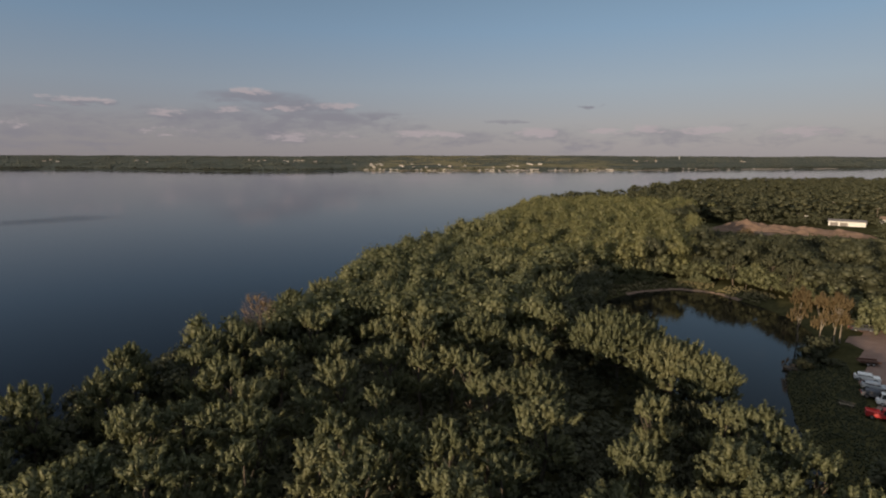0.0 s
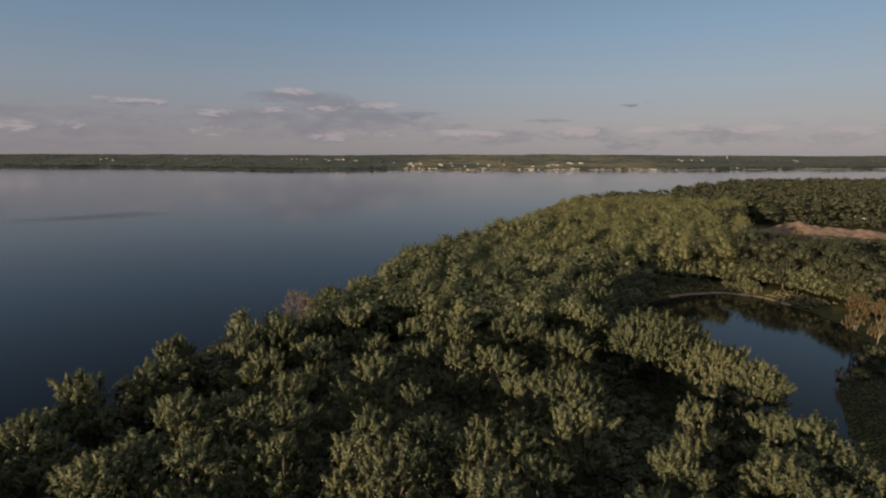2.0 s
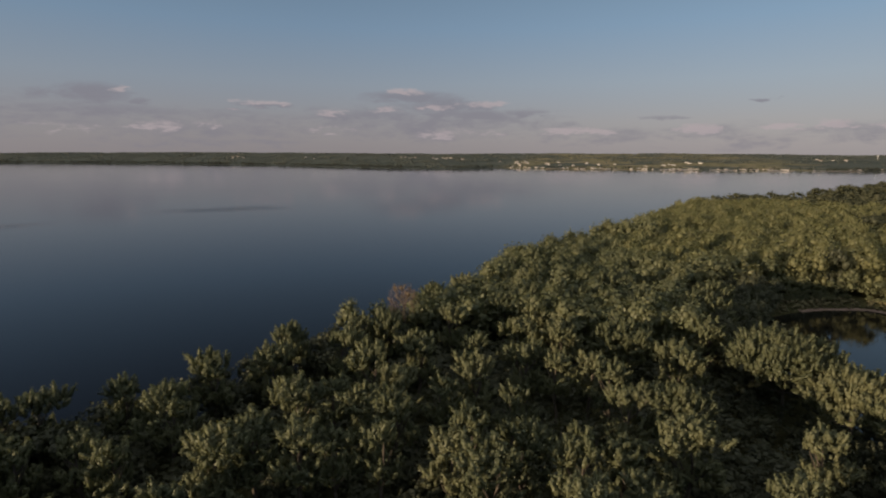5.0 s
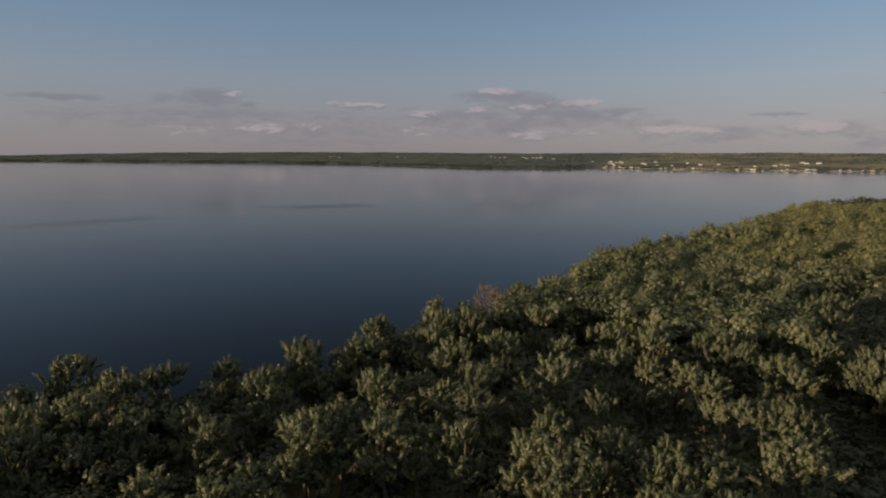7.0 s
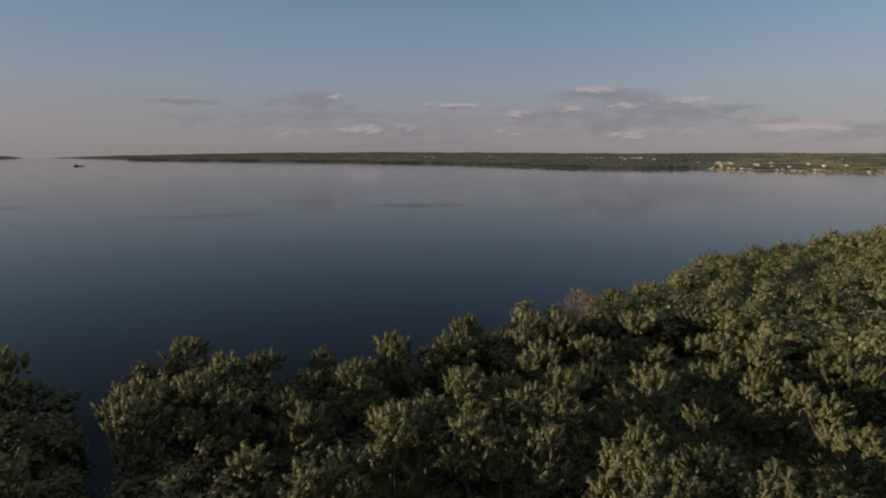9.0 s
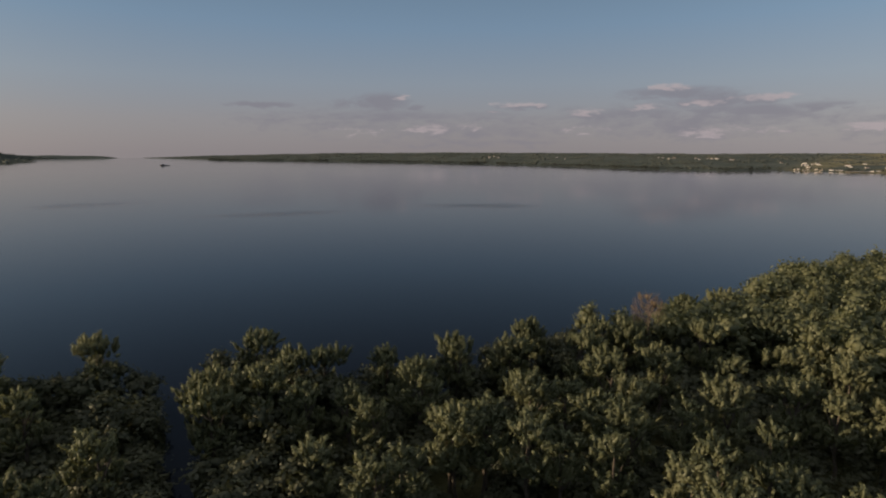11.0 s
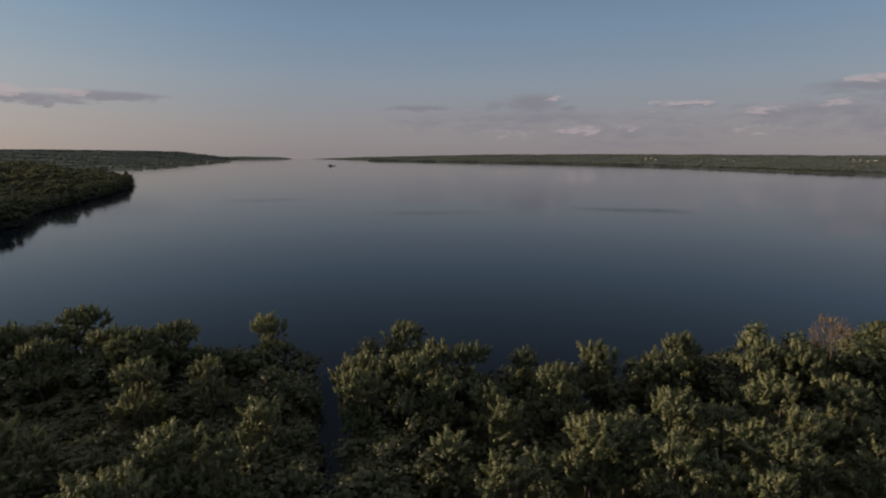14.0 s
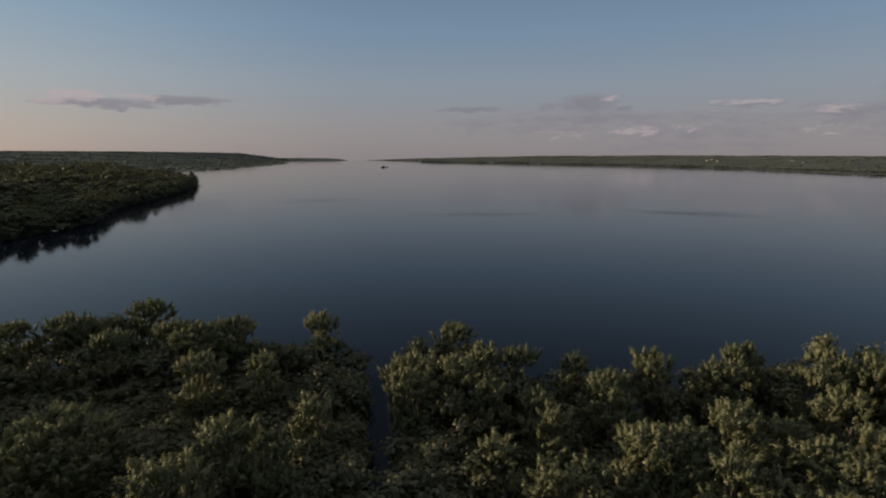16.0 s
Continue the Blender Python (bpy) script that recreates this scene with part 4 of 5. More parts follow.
def dry_trees():
    for k, (x, y, h, r) in enumerate([(87, 128, 16.0, 2.7), (89.8, 124.5, 14.0, 2.0), (92.3, 122.8, 13.5, 2.3), (94.5, 124, 12.0, 1.9)]):
        t = tree("tree", "thin tree with dry tan foliage and pale trunk by the pond", 340 + k, h, r * 1.7, h * 0.8, 9, 260, 18, 0.18, LEAF_DRY, "dry pond trees", 1.5, BARK_PALE)
        for ch in t.children:
            ch.scale = (0.6, 0.6, 1.0)
        t.matrix_basis = Matrix.Translation((x, y, land_z(x, y) - 0.1))
    # a nearly bare, reddish tree on the lake edge
    rng = np.random.default_rng(9)
    t = thing("tree", "nearly bare reddish twiggy tree on the lake edge", "tree")
    x, y = polar(19.3, 113)[:2]
    t.matrix_basis = Matrix.Translation((x, y, land_z(x, y) - 0.2))
    part("trunk", trunk_mesh("trunk", 350, 17.5, 10, 3.4, BARK), None, t)
    pieces = []
    for k in range(300):
        a, rr = rng.uniform(0, 6.28), 4.4 * math.sqrt(rng.uniform(0, 1))
        z0 = rng.uniform(10.5, 15.8) - rr * 0.25
        p = np.array([rr * 0.7 * math.cos(a), rr * 0.7 * math.sin(a), z0])
        w = np.array([math.cos(a) * rng.uniform(0.2, 0.6), math.sin(a) * rng.uniform(0.2, 0.6), rng.uniform(0.8, 1.8)])
        pieces.append(tube([p, p + w * 0.6, p + w * 1.1 + rng.normal(0, 0.12, 3)], [0.026, 0.018, 0.009], 3))
    v, q = join(pieces)
    part("twigs", mesh_from("twigs", v, q, TWIG), None, t, "reddish bare twigs")
    c = part("crown", crown_mesh("crown", 351, 3.2, 5.0, 4, 9, 6, 0.15, LEAF_RED, 1.3, 0.1), None, t, "sparse rusty leaves")
    c.location = (0, 0, 17.0)


TWIG = plain_material("twig_red", (0.13, 0.09, 0.07), (0.2, 0.14, 0.11), 2.0, 0.9)
def rusty_tree():
    t = tree("tree", "small rusty brown tree in front of the earth heaps", 360, 7.0, 4.2, 5.8, 6, 120, 14, 0.42, LEAF_RED, "", 1.5)
    t.matrix_basis = Matrix.Translation((157, 279, land_z(157, 279) - 0.1))


LEAF_RED = leaf_material("leaf_rust", (0.1, 0.065, 0.04), (0.14, 0.095, 0.055), (0.18, 0.13, 0.08))
dry_trees()
rusty_tree()


# ------------------------------------------------------------------ parking ground, vehicles, heaps, buildings
def patch(name, label, poly, mat, lift, step=3.0, category="ground"):
    """A ground patch draped over the terrain inside a polygon."""
    xs, ys = np.array(poly).T
    gx, gy = np.arange(xs.min(), xs.max() + step, step), np.arange(ys.min(), ys.max() + step, step)
    X, Y = np.meshgrid(gx, gy, indexing="ij")
    s = signed(poly, X, Y) + 2.0 * wobble(X, Y, 6.0, 5)
    Z = ground_height(X, Y) + np.where(s > 0, lift, -1.5)
    V = np.stack([X, Y, Z], -1).reshape(-1, 3)
    n = len(gy)
    i, j = np.meshgrid(np.arange(len(gx) - 1), np.arange(n - 1), indexing="ij")
    q = np.stack([i * n + j, (i + 1) * n + j, (i + 1) * n + j + 1, i * n + j + 1], -1).reshape(-1, 4)
    ok = (s.reshape(-1)[q] > -3).any(1)
    ob = new(name, mesh_from(name, V, q[ok], mat, True))
    return tagged(ob, label, category, kind="structure")


patch("pavement", "brown gravel parking ground beside the pond", [(70, 76), (66, 66), (80, 52), (130, 60), (190, 75), (150, 126), (118, 137), (106, 136), (90, 114), (79, 97)], GRAVEL, 0.15)
patch("ground_sand", "bare tan earth of the heap yard", [(138, 300), (150, 328), (180, 345), (225, 330), (240, 305), (222, 285)], SAND, 0.12, 5.0)


def box(bm, x0, x1, y0, y1, z0, z1, taper=0.0):
    """A box whose top may be drawn in by taper metres on all sides."""
    vs = [bm.verts.new(p) for p in [(x0, y0, z0), (x1, y0, z0), (x1, y1, z0), (x0, y1, z0),
                                    (x0 + taper, y0 + taper, z1), (x1 - taper, y0 + taper, z1), (x1 - taper, y1 - taper, z1), (x0 + taper, y1 - taper, z1)]]
    for f in [(3, 2, 1, 0), (4, 5, 6, 7), (0, 1, 5, 4), (1, 2, 6, 5), (2, 3, 7, 6), (3, 0, 4, 7)]:
        bm.faces.new([vs[k] for k in f])
    return bm


def bevelled(bm, w=0.06, seg=2):
    bmesh.ops.bevel(bm, geom=list(bm.edges), offset=w, segments=seg, affect="EDGES", profile=0.6)
    return bm


def paint(name, rgb, rough=0.3, metal=0.0):
    m, n = material(name)
    pos = n.add("ShaderNodeNewGeometry").outputs["Position"]
    dust = n.noise(pos, 2.5, 4.0)
    col = n.mix(n.math("MULTIPLY", n.span(dust, 0.45, 0.75), 0.25), (*rgb, 1), (0.25, 0.2, 0.16, 1))
    finish(n, principled(n, col, n.math("MULTIPLY_ADD", dust, 0.3, rough), metal, None, 0.5))
    return m


CAR_WHITE = paint("car_white", (0.72, 0.72, 0.71))
CAR_RED = paint("car_red", (0.45, 0.02, 0.02))
CAR_DARK = paint("car_dark", (0.03, 0.035, 0.05))
CAR_SILVER = paint("car_silver", (0.42, 0.43, 0.45), 0.3, 0.6)
GLASS = paint("dark_glass", (0.015, 0.018, 0.02), 0.05)
TYRE = paint("tyre_rubber", (0.02, 0.02, 0.02), 0.7)
RIM = paint("rim_metal", (0.5, 0.5, 0.5), 0.3, 0.8)
LAMP_RED = paint("lamp_red", (0.4, 0.01, 0.01), 0.2)
LAMP_CLEAR = paint("lamp_clear", (0.75, 0.75, 0.72), 0.15)


def disc(bm, x, y, z, r, w, sides=14):
    """A short wheel-like cylinder lying along y."""
    m = Matrix.Translation((x, y, z)) @ Matrix.Rotation(radians(90), 4, "X")
    bmesh.ops.create_cone(bm, cap_ends=True, segments=sides, radius1=r, radius2=r, depth=w, matrix=m)
    return bm


def vehicle(name, label, mat, at, length=4.6, pickup=False, tall=1.45):
    t = thing(name, label, "car", "parked vehicles", at=at)
    h, w = length / 2, 0.92
    bm = box(bmesh.new(), -h, h, -w, w, 0.32, 0.62, 0.0)
    box(bm, -h + 0.02, h - 0.02, -w, w, 0.60, 0.95, 0.09)
    body = part("body", bevelled(bm, 0.05), mat, t)
    if pickup:
        cab = part("cabin", bevelled(box(bmesh.new(), -0.4, 1.25, -w + 0.05, w - 0.05, 0.93, tall + 0.3, 0.2), 0.05), mat, t)
        bed = bmesh.new()
        box(bed, -h + 0.1, -0.5, -w + 0.02, -w + 0.12, 0.93, 1.2), box(bed, -h + 0.1, -0.5, w - 0.12, w - 0.02, 0.93, 1.2), box(bed, -h + 0.04, -h + 0.14, -w + 0.02, w - 0.02, 0.93, 1.2)
        part("cargo_bed", bed, mat, t)
        x0, x1, top = -0.4, 1.25, tall + 0.3
    else:
        cab = part("cabin", bevelled(box(bmesh.new(), -h + 0.35, 1.0, -w + 0.05, w - 0.05, 0.93, tall, 0.28), 0.06), mat, t)
        x0, x1, top = -h + 0.35, 1.0, tall
    d = 0.2 if pickup else 0.28
    for sgn in (-1, 1):
        bm = bmesh.new()
        yb, yt, zb, zt = sgn * (w - 0.05) * 1.0, sgn * (w - 0.05 - d * 0.9), 1.0, top - 0.1
        vs = [bm.verts.new(p) for p in [(x0 + 0.2, yb + sgn * 0.012 - sgn * d * 0.12, zb), (x1 - 0.2, yb + sgn * 0.012 - sgn * d * 0.12, zb), (x1 - 0.12 - d, yt + sgn * 0.012, zt), (x0 + 0.12 + d, yt + sgn * 0.012, zt)]]
        bm.faces.new(vs if sgn < 0 else vs[::-1])
        part("side_window", bm, GLASS, cab, "dark tinted glass")
    for xb, sg, nm in ((x1, 1, "windscreen"), (x0, -1, "rear_window")):
        bm = bmesh.new()
        vs = [bm.verts.new(p) for p in [(xb + sg * 0.012 - sg * d * 0.12, -w + 0.2, 1.0), (xb + sg * 0.012 - sg * d * 0.12, w - 0.2, 1.0),
                                        (xb - sg * d * 0.88 + sg * 0.012, w - 0.32, top - 0.08), (xb - sg * d * 0.88 + sg * 0.012, -w + 0.32, top - 0.08)]]
        bm.faces.new(vs if sg > 0 else vs[::-1])
        part(nm, bm, GLASS, cab, "dark tinted glass")
    for wx in (-h + 0.85, h - 0.85):
        for wy in (-w + 0.08, w - 0.08):
            wheel = part("wheel", disc(bmesh.new(), wx, wy, 0.33, 0.33, 0.22), TYRE, t, "black rubber wheel")
            part("rim", disc(bmesh.new(), wx, wy * 1.03, 0.33, 0.2, 0.2, 10), RIM, wheel, "grey metal rim")
    for wy in (-w + 0.2, w - 0.2):
        part("headlight", bevelled(box(bmesh.new(), h - 0.06, h + 0.02, wy - 0.14, wy + 0.14, 0.64, 0.78), 0.02, 1), LAMP_CLEAR, t, "clear headlight")
        part("tail_light", bevelled(box(bmesh.new(), -h - 0.02, -h + 0.06, wy - 0.1, wy + 0.1, 0.66, 0.84), 0.02, 1), LAMP_RED, t, "red tail light")
    return t


def vehicles():
    for x, y, turn, nm, label, mat, ln, pick, tall in [
            (83.0, 100.7, -32, "car", "white saloon car parked on the gravel by the pond", CAR_WHITE, 4.2, False, 1.4),
            (81.2, 96.4, -34, "car", "silver estate car parked in a row on gravel", CAR_SILVER, 4.3, False, 1.45),
            (78.4, 93.0, -32, "car", "dark blue hatchback parked in a row on gravel", CAR_DARK, 4.0, False, 1.45),
            (79.0, 89.4, -30, "van", "white high van parked in a row on gravel", CAR_WHITE, 4.9, False, 2.1),
            (73.6, 84.8, -32, "pickup_truck", "red pickup truck parked on the gravel", CAR_RED, 5.0, True, 1.5),
            (105.0, 131.2, -12, "pickup_truck", "dark pickup truck at the edge of the gravel", CAR_DARK, 5.0, True, 1.4)]:
        vehicle(nm, label, mat, Matrix.Translation((x, y, land_z(x, y) + 0.16)) @ Matrix.Rotation(radians(turn), 4, "Z"), ln, pick, tall)


vehicles()


def trailer(label, at, length):
    """A low flatbed trailer: deck, side rails, drawbar, a wheel on each side."""
    t = thing("flatbed_trailer", label, "trailer", "parked trailers", at=at)
    h = length / 2
    part("deck", bevelled(box(bmesh.new(), -h, h, -0.95, 0.95, 0.55, 0.68), 0.03, 1), RUST, t, "rusty brown deck")
    for sgn in (-1, 1):
        part("side_rail", bevelled(box(bmesh.new(), -h, h, sgn * 0.95 - 0.04, sgn * 0.95 + 0.04, 0.69, 1.0), 0.02, 1), RUST, t)
        for wx in (-0.55, 0.45):
            wheel = part("wheel", disc(bmesh.new(), wx, sgn * 1.1, 0.34, 0.34, 0.22), TYRE, t, "black rubber wheel")
            part("rim", disc(bmesh.new(), wx, sgn * 1.13, 0.34, 0.2, 0.2, 10), RIM, wheel, "pale metal rim")
    v, q = join([tube([(h, -0.5, 0.6), (h + 0.7, -0.2, 0.58), (h + 1.3, 0, 0.55)], [0.05, 0.05, 0.05], 6), tube([(h, 0.5, 0.6), (h + 0.7, 0.2, 0.58), (h + 1.3, 0, 0.55)], [0.05, 0.05, 0.05], 6)])
    part("drawbar", mesh_from("drawbar", v, q, CAR_DARK), None, t, "dark steel drawbar")
    return t


RUST = plain_material("rust_paint", (0.06, 0.035, 0.026), (0.12, 0.06, 0.042), 2.0, 0.8)
for label, x, y, turn, ln in [("low brown flatbed trailer standing on the gravel", 89.6, 108.9, -14, 3.8), ("brown flatbed trailer behind the dark pickup truck", 109.4, 128.6, -18, 3.4)]:
    trailer(label, Matrix.Translation((x, y, land_z(x, y) + 0.16)) @ Matrix.Rotation(radians(turn), 4, "Z"), ln)


def bench_and_jetty():
    x, y = 70.9, 89.6
    t = thing("bench", "weathered grey plank bench on the grass slope", "bench", at=Matrix.Translation((x, y, land_z(x, y))) @ Matrix.Rotation(radians(-38), 4, "Z"))
    for k in range(3):
        part("seat_plank", bevelled(box(bmesh.new(), -1.1, 1.1, -0.27 + k * 0.19, -0.1 + k * 0.19, 0.42, 0.47), 0.01, 1), BARK_PALE, t)
    for k in range(2):
        part("back_plank", bevelled(box(bmesh.new(), -1.1, 1.1, 0.33, 0.38, 0.55 + k * 0.2, 0.71 + k * 0.2), 0.01, 1), BARK_PALE, t)
    for lx in (-0.9, 0.9):
        part("leg", box(bmesh.new(), lx - 0.05, lx + 0.05, -0.25, -0.17, -0.1, 0.42), BARK_PALE, t)
        part("leg", box(bmesh.new(), lx - 0.05, lx + 0.05, 0.24, 0.33, -0.1, 0.93), BARK_PALE, t)
    x, y = 75.0, 109.4
    t = thing("jetty", "short dark wooden jetty at the pond edge", "jetty", at=Matrix.Translation((x, y, 0)) @ Matrix.Rotation(radians(138), 4, "Z"))
    for k in range(14):
        part("plank", box(bmesh.new(), -1.6 + k * 0.3, -1.34 + k * 0.3, -0.8, 0.8, 0.5, 0.56), BARK, t)
    for px in (-1.3, 2.3):
        for py in (-0.7, 0.7):
            v, q = tube([(px, py, -1.5), (px, py, 0), (px, py, 0.9)], [0.1, 0.1, 0.09], 7)
            part("post", mesh_from("post", v, q, BARK), None, t)


bench_and_jetty()


def heap(at, rx, ry, h, seed, label):
    n = 40
    g = np.linspace(-1, 1, n)
    X, Y = np.meshgrid(g, g, indexing="ij")
    r = np.abs(np.hypot(X, Y) + 0.12 * wobble(X * 10, Y * 10, 3.0, seed))
    Z = np.where(r < 1, h * np.clip(1 - r ** 1.4, 0, 1) * (1 + 0.4 * wobble(X * 10, Y * 10, 1.4, seed + 1)), -0.5)
    V = np.stack([X * rx, Y * ry, Z], -1).reshape(-1, 3)
    i, j = np.meshgrid(np.arange(n - 1), np.arange(n - 1), indexing="ij")
    q = np.stack([i * n + j, (i + 1) * n + j, (i + 1) * n + j + 1, i * n + j + 1], -1).reshape(-1, 4)
    ob = new("mound", mesh_from("mound", V, q, HEAP, True))
    x, y, turn = at
    ob.matrix_basis = Matrix.Translation((x, y, land_z(x, y))) @ Matrix.Rotation(radians(turn), 4, "Z")
    return tagged(ob, label, "earth heap", "earth heaps")


HEAP = plain_material("heap_earth", (0.09, 0.058, 0.042), (0.165, 0.11, 0.08), 0.25, 0.95, bump=0.5)
for k, (x, y, turn, rx, ry, h) in enumerate([(152, 312, -30, 15, 9, 2.2), (164, 309, -30, 16, 9, 3.2), (184, 326, -30, 17, 10, 4.8), (196, 314, -38, 19, 9, 3.4), (207, 303, -42, 18, 9, 3.6), (219, 296, -40, 17, 8, 3.0)]):
    heap((x, y, turn), rx, ry, h, k + 2.0, "heap of bare brown earth in the yard")


def gabled(name, label, category, at, lx, ly, hw, hr, wall, roof, windows=0, group="", door=True):
    """A house or shed: hollow walls, pitched roof with eaves, windows with panes, a door."""
    t = thing(name, label, category, group, at=at)
    bm = bmesh.new()
    p = [(-lx, -ly), (lx, -ly), (lx, ly), (-lx, ly)]
    lo = [bm.verts.new((x, y, -0.6)) for x, y in p]
    hi = [bm.verts.new((x, y, hw)) for x, y in p]
    ga, gb = bm.verts.new((-lx, 0, hw + hr)), bm.verts.new((lx, 0, hw + hr))
    bm.faces.new([lo[0], lo[1], hi[1], hi[0]]), bm.faces.new([lo[2], lo[3], hi[3], hi[2]])
    bm.faces.new([lo[1], lo[2], hi[2], gb, hi[1]]), bm.faces.new([lo[3], lo[0], hi[0], ga, hi[3]])
    part("wall", bm, wall, t)
    bm = bmesh.new()
    e, th = 0.4, 0.2
    s = hr / ly
    for sg in (-1, 1):
        a = [(-lx - e, sg * (ly + e), hw - s * e + 0.03), (lx + e, sg * (ly + e), hw - s * e + 0.03), (lx + e, 0, hw + hr + 0.03), (-lx - e, 0, hw + hr + 0.03)]
        lo = [bm.verts.new(q) for q in a]
        hi = [bm.verts.new((q[0], q[1], q[2] + th)) for q in a]
        bm.faces.new(hi if sg < 0 else hi[::-1]), bm.faces.new(lo[::-1] if sg < 0 else lo)
        for i in range(4):
            j = (i + 1) % 4
            bm.faces.new([lo[i], lo[j], hi[j], hi[i]])
    part("roof", bm, roof, t)
    for k in range(windows):
        x = -lx + (k + 0.5) * 2 * lx / windows
        w = part("window", bevelled(box(bmesh.new(), x - 0.55, x + 0.55, -ly - 0.05, -ly + 0.05, hw * 0.42, hw * 0.8), 0.02, 1), ROOF, t)
        part("pane", box(bmesh.new(), x - 0.45, x + 0.45, -ly - 0.07, -ly - 0.04, hw * 0.46, hw * 0.76), GLASS, w, "dark glass pane")
    if door:
        part("door", bevelled(box(bmesh.new(), lx * 0.15 - 0.5, lx * 0.15 + 0.5, -ly - 0.06, -ly + 0.04, 0, 2.1), 0.02, 1), ROOF, t, "dark door")
    return t


CREAM = plain_material("cream_siding", (0.33, 0.3, 0.27), (0.5, 0.46, 0.42), 0.5, 0.7)
BROWN_ROOF = plain_material("roof_brown", (0.12, 0.085, 0.06), (0.2, 0.14, 0.1), 0.6, 0.85)
GREY_SIDING = plain_material("grey_siding", (0.3, 0.29, 0.28), (0.4, 0.39, 0.37), 0.5, 0.8)


def yard_buildings():
    x, y = 254, 340
    g = land_z(x, y)
    t = gabled("shed", "long low white shed with open bays behind the earth heaps", "shed", Matrix.Translation((x, y, g)) @ Matrix.Rotation(radians(-36), 4, "Z"), 9.5, 4, 2.9, 0.8, WHITE, ROOF, 0, "", False)
    for k in range(2):
        xx = -6.5 + k * 5
        # flat grey panel on the wall paints the dark inside of a bay
        part("bay_panel", bevelled(box(bmesh.new(), xx - 2.0, xx + 2.0, -4.06, -3.94, 0, 2.2), 0.03, 1), ROOF, t, "dark panel standing in for an open bay")
    x, y = 262, 395
    gabled("hut", "small white hut among the trees", "hut", Matrix.Translation((x, y, land_z(x, y))) @ Matrix.Rotation(radians(-30), 4, "Z"), 3.5, 2.5, 3.2, 1.2, WHITE, WHITE, 1)
    x, y = 283, 344
    gabled("hut", "small brown hut beside the white shed", "hut", Matrix.Translation((x, y, land_z(x, y))) @ Matrix.Rotation(radians(-40), 4, "Z"), 4, 3, 3.6, 1.4, GREY_SIDING, BROWN_ROOF, 2)
    pole = None
    for x, y, h in [(287, 516, 13), (286, 413, 10), (291, 405, 10), (286, 357, 10)]:
        m = Matrix.Translation((x, y, land_z(x, y) - 0.2))
        if pole is None:
            pole = thing("utility_pole", "weathered wooden utility pole with crossarm", "pole", "utility poles", at=m)
            v, q = tube([(0, 0, 0), (0, 0, 5), (0, 0, 11)], [0.22, 0.2, 0.15], 8)
            part("post", mesh_from("post", v, q, BARK_PALE), None, pole)
            part("crossarm", bevelled(box(bmesh.new(), -1.2, 1.2, -0.07, 0.07, 10.2, 10.35), 0.02, 1), BARK_PALE, pole)
            for dx in (-1.0, 0.0, 1.0):
                part("insulator", disc(bmesh.new(), dx, 0, 10.45, 0.07, 0.1, 8), WHITE, pole, "white insulator")
            ob = pole
        else:
            ob = copy_thing(pole, m)
        ob.scale = (1, 1, h / 11)
    # two mooring posts on the bank
    for x, y in [(92, 169.5), (99.5, 174)]:
        t = thing("mooring_post", "short dark wooden post on the pond bank", "post", "bank posts", at=Matrix.Translation((x, y, land_z(x, y) - 0.1)))
        v, q = tube([(0, 0, 0), (0.02, 0, 0.9), (0.05, 0.02, 1.9)], [0.16, 0.15, 0.13], 8)
        part("post", mesh_from("post", v, q, BARK), None, t)


yard_buildings()


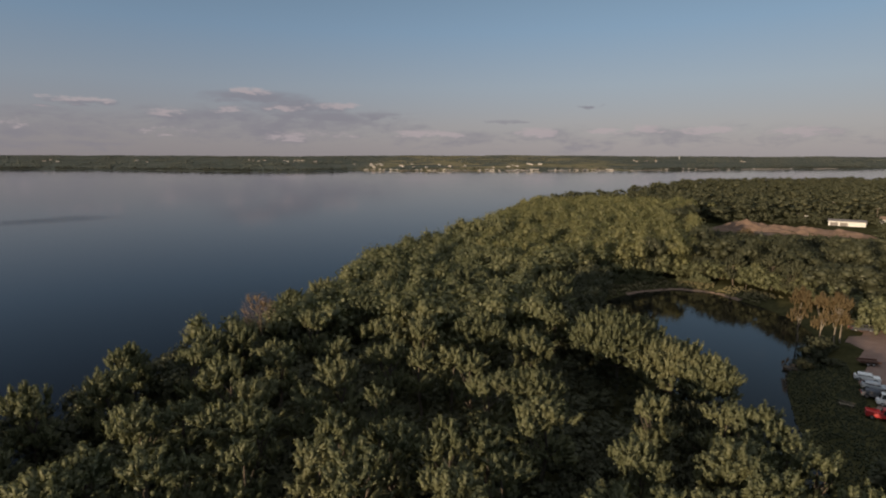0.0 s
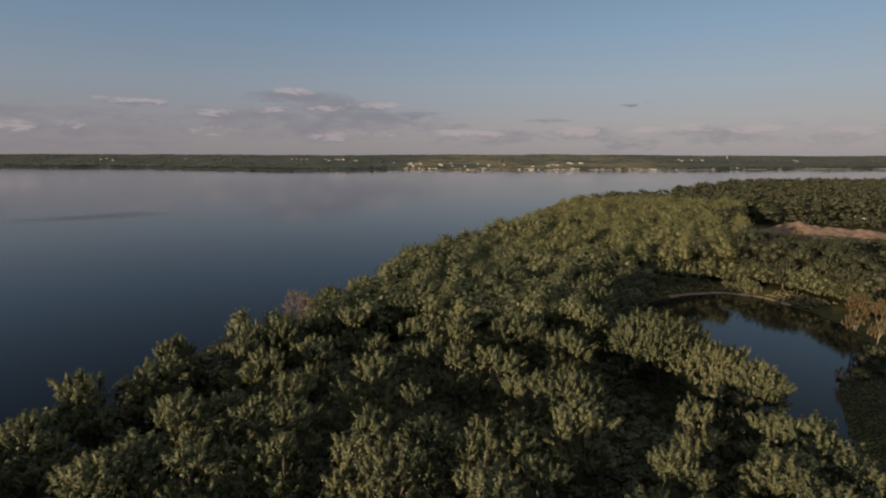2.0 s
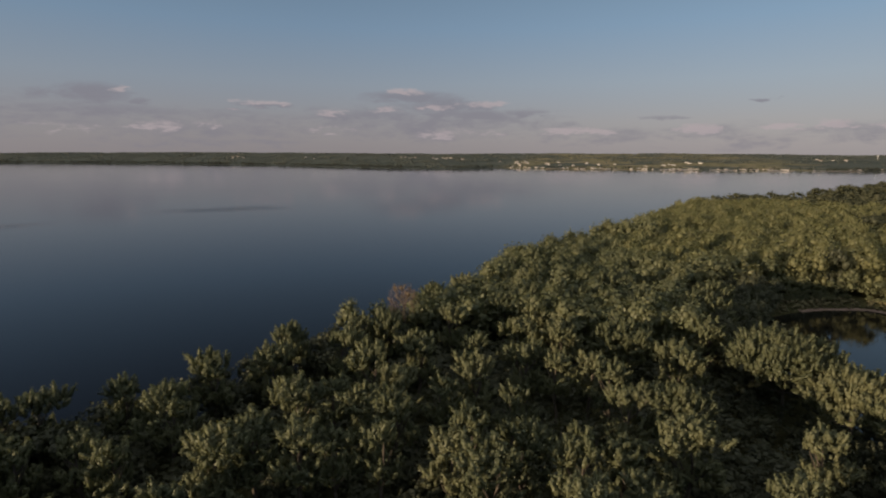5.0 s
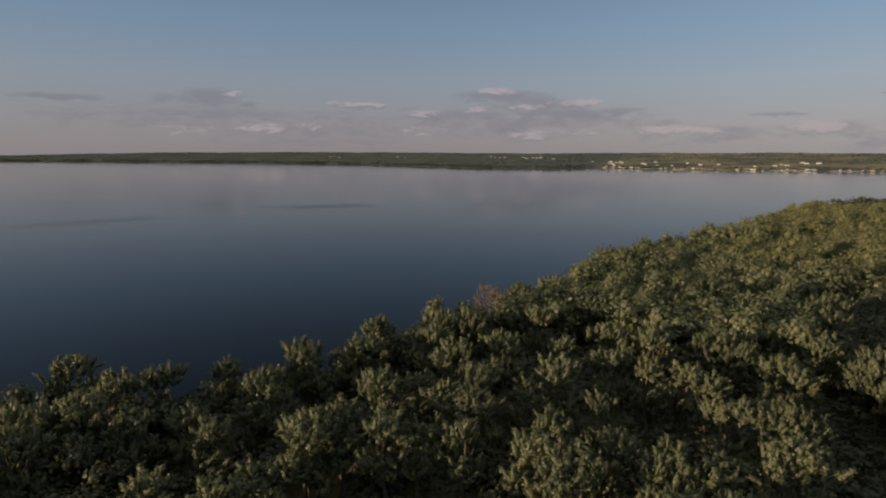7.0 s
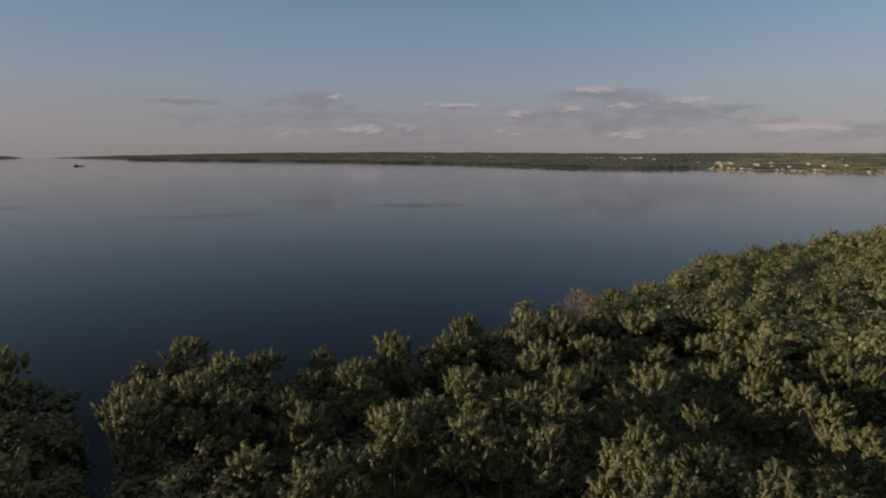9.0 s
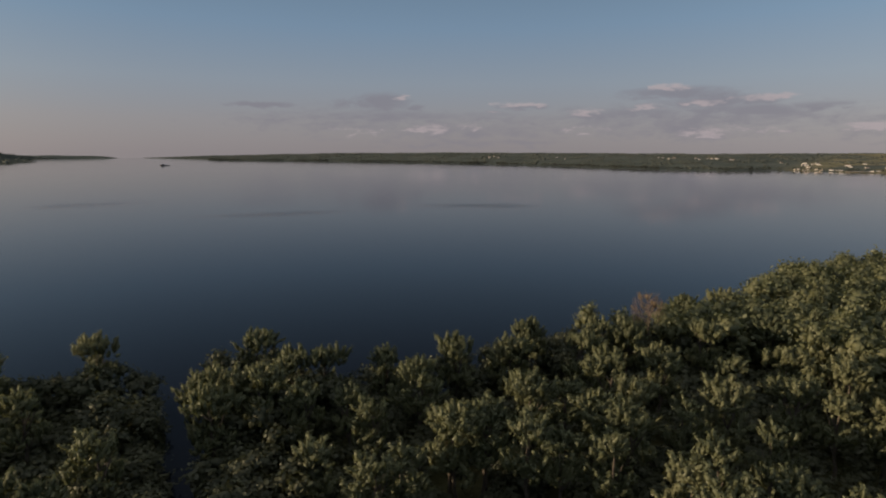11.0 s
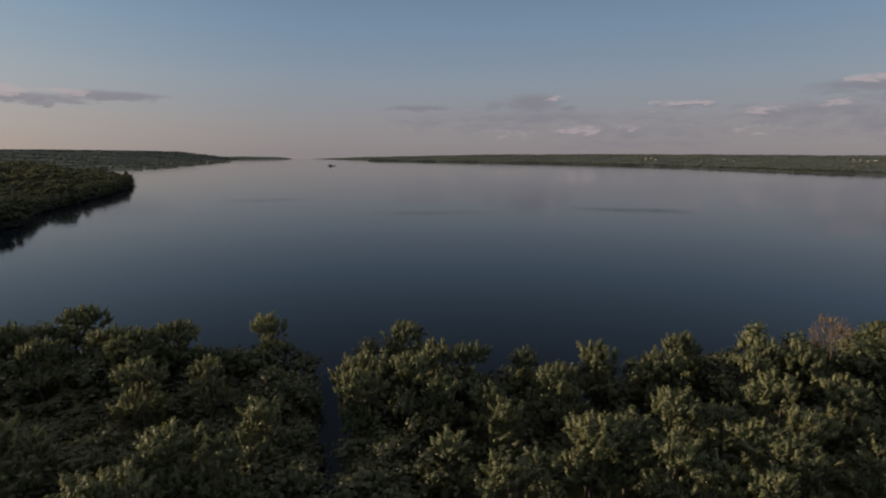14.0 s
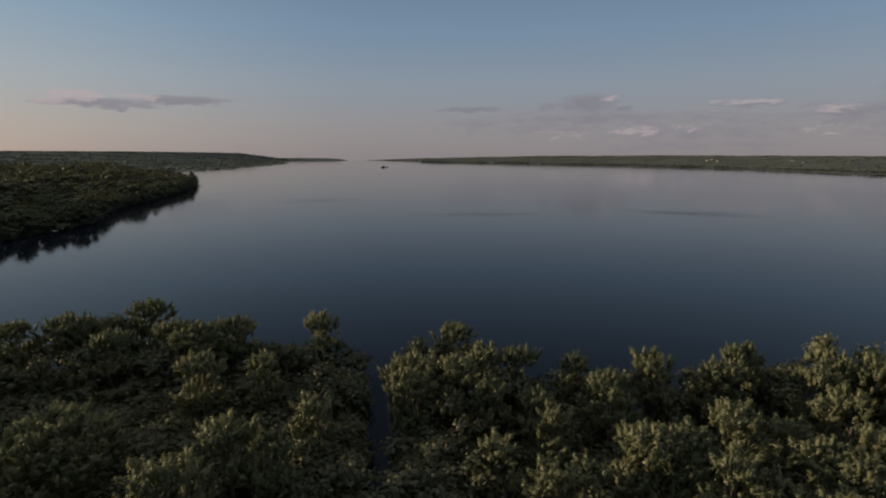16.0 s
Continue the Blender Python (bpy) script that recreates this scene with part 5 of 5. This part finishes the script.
def far_houses():
    """Houses along the far shore and on the slope behind."""
    rng = np.random.default_rng(31)
    kinds = [gabled("house", "pale shore house with a grey roof far across the lake", "house", Matrix(), 7, 4.5, 4.5, 2.5, CREAM, ROOF, 2, "far shore houses"),
             gabled("house", "cream house with a brown roof far across the lake", "house", Matrix(), 9, 5, 3.5, 2.5, CREAM, BROWN_ROOF, 2, "far shore houses"),
             gabled("house", "long pale grey house far across the lake", "house", Matrix(), 12, 5, 5, 2.2, CREAM, ROOF, 3, "far shore houses")]
    spots = []

    def shore_dist(az, inland):
        d = np.linspace(900, 4500, 1500)
        a = radians(az)
        f = signed(FAR_SHORE, -d * math.sin(a), d * math.cos(a))
        return float(d[np.argmax(f > inland)])

    for k in range(84):
        spots.append((rng.uniform(-15, 8.5) if k < 64 else rng.uniform(-34, -15), rng.uniform(8, 40)))
    for k in range(26):
        spots.append((rng.uniform(-10, 9.5), rng.uniform(90, 330)))
    for k in range(26):
        spots.append((rng.choice([12.0, 15.0, 18.0, 19.5, 28.0, 36.0, -20.0, -29.0]) + rng.uniform(-1.2, 1.2), rng.uniform(430, 640)))
    used = set()
    for az, inland in spots:
        d = shore_dist(az, inland)
        p = polar(az, d)
        m = Matrix.Translation((p.x, p.y, land_z(p.x, p.y) + (0 if inland < 90 else 1.5))) @ Matrix.Rotation(radians(az + rng.uniform(-35, 35)), 4, "Z")
        k = int(rng.integers(3))
        if k in used:
            ob = copy_thing(kinds[k], m)
        else:
            used.add(k)
            ob = kinds[k]
            ob.matrix_basis = m
        s = rng.uniform(0.28, 0.48) * (1.0 if inland < 90 else 1.25)
        ob.scale = (s, s, s)
    # a white tower on the skyline
    p = polar(-23.2, 2900)
    t = thing("tower", "slender white tower on the far skyline", "tower", at=Matrix.Translation((p.x, p.y, land_z(p.x, p.y))))
    v, q = tube([(0, 0, 0), (0, 0, 8), (0, 0, 12)], [1.4, 1.1, 1.0], 10)
    part("shaft", mesh_from("shaft", v, q, WHITE), None, t)
    bm = bmesh.new()
    bmesh.ops.create_uvsphere(bm, u_segments=14, v_segments=8, radius=2.8, matrix=Matrix.Translation((0, 0, 13)) @ Matrix.Diagonal((1, 1, 0.75, 1)))
    part("tank", bm, WHITE, t)


far_houses()


def far_beach():
    """Pale stretches of beach and quay below the far houses."""
    pale = plain_material("pale_beach", (0.26, 0.22, 0.185), (0.38, 0.33, 0.28), 0.05, 0.95)
    rng = np.random.default_rng(61)
    line = np.array([(-150, 1655), (200, 1690), (550, 1690), (970, 1840), (1600, 2010)], float)
    run = np.concatenate([[0], np.cumsum(np.hypot(*np.diff(line, axis=0).T))])
    at = 20.0
    while at < run[-1] - 260:
        ln = rng.uniform(35, 90) if at < 700 else rng.uniform(90, 230)
        u = np.linspace(at, at + ln, 14)
        p = np.stack([np.interp(u, run, line[:, 0]), np.interp(u, run, line[:, 1])], -1)
        side = np.array([0.0, 1.0])
        wide = rng.uniform(12, 22) * np.sin(np.linspace(0.15, np.pi - 0.15, 14)) ** 0.5
        rows = [p + side * k * wide[:, None] for k in (0.02, 0.35, 0.7, 1.0)]
        V = np.stack([np.concatenate([r, (np.maximum(ground_height(r[:, 0], r[:, 1]), 0) + 0.45)[:, None]], 1) for r in rows], 1)
        i, j = np.meshgrid(np.arange(13), np.arange(3), indexing="ij")
        q = np.stack([i * 4 + j, (i + 1) * 4 + j, (i + 1) * 4 + j + 1, i * 4 + j + 1], -1).reshape(-1, 4)
        tagged(new("beach", mesh_from("beach", V.reshape(-1, 3), q, pale, True)), "pale strip of beach on the far shore", "beach", kind="structure")
        at += ln + rng.uniform(25, 110)


far_beach()


def boat():
    p = polar(67.5, 2090)
    t = thing("barge", "dark low barge with a deckhouse out on the lake", "boat", at=Matrix.Translation((p.x, p.y, 0)) @ Matrix.Rotation(radians(75), 4, "Z"))
    bm = bmesh.new()
    prof = [(-15, 3.2), (-12, 4.2), (9, 4.2), (13, 2.8), (15.5, 0.4)]
    rows = []
    for x, w in prof:
        rows.append([bm.verts.new(q) for q in [(x * 0.95, -w * 0.8, -0.5), (x, -w, 2.0), (x, w, 2.0), (x * 0.95, w * 0.8, -0.5)]])
    for a, b in zip(rows, rows[1:]):
        for i in range(3):
            bm.faces.new([a[i], b[i], b[i + 1], a[i + 1]])
    bm.faces.new(rows[0]), bm.faces.new(rows[-1][::-1])
    part("hull", bm, CAR_DARK, t, "dark steel hull")
    part("deckhouse", bevelled(box(bmesh.new(), -11, -1, -2.6, 2.6, 2.0, 5.2, 0.2), 0.08), GREY_SIDING, t, "grey deckhouse")
    part("roof", bevelled(box(bmesh.new(), -11.4, -0.4, -3.0, 3.0, 5.2, 5.45), 0.05, 1), ROOF, t)
    for k in range(4):
        part("window", box(bmesh.new(), -10 + k * 2.3, -8.6 + k * 2.3, -2.58, -2.5, 3.4, 4.4), GLASS, t, "dark cabin window")


boat()
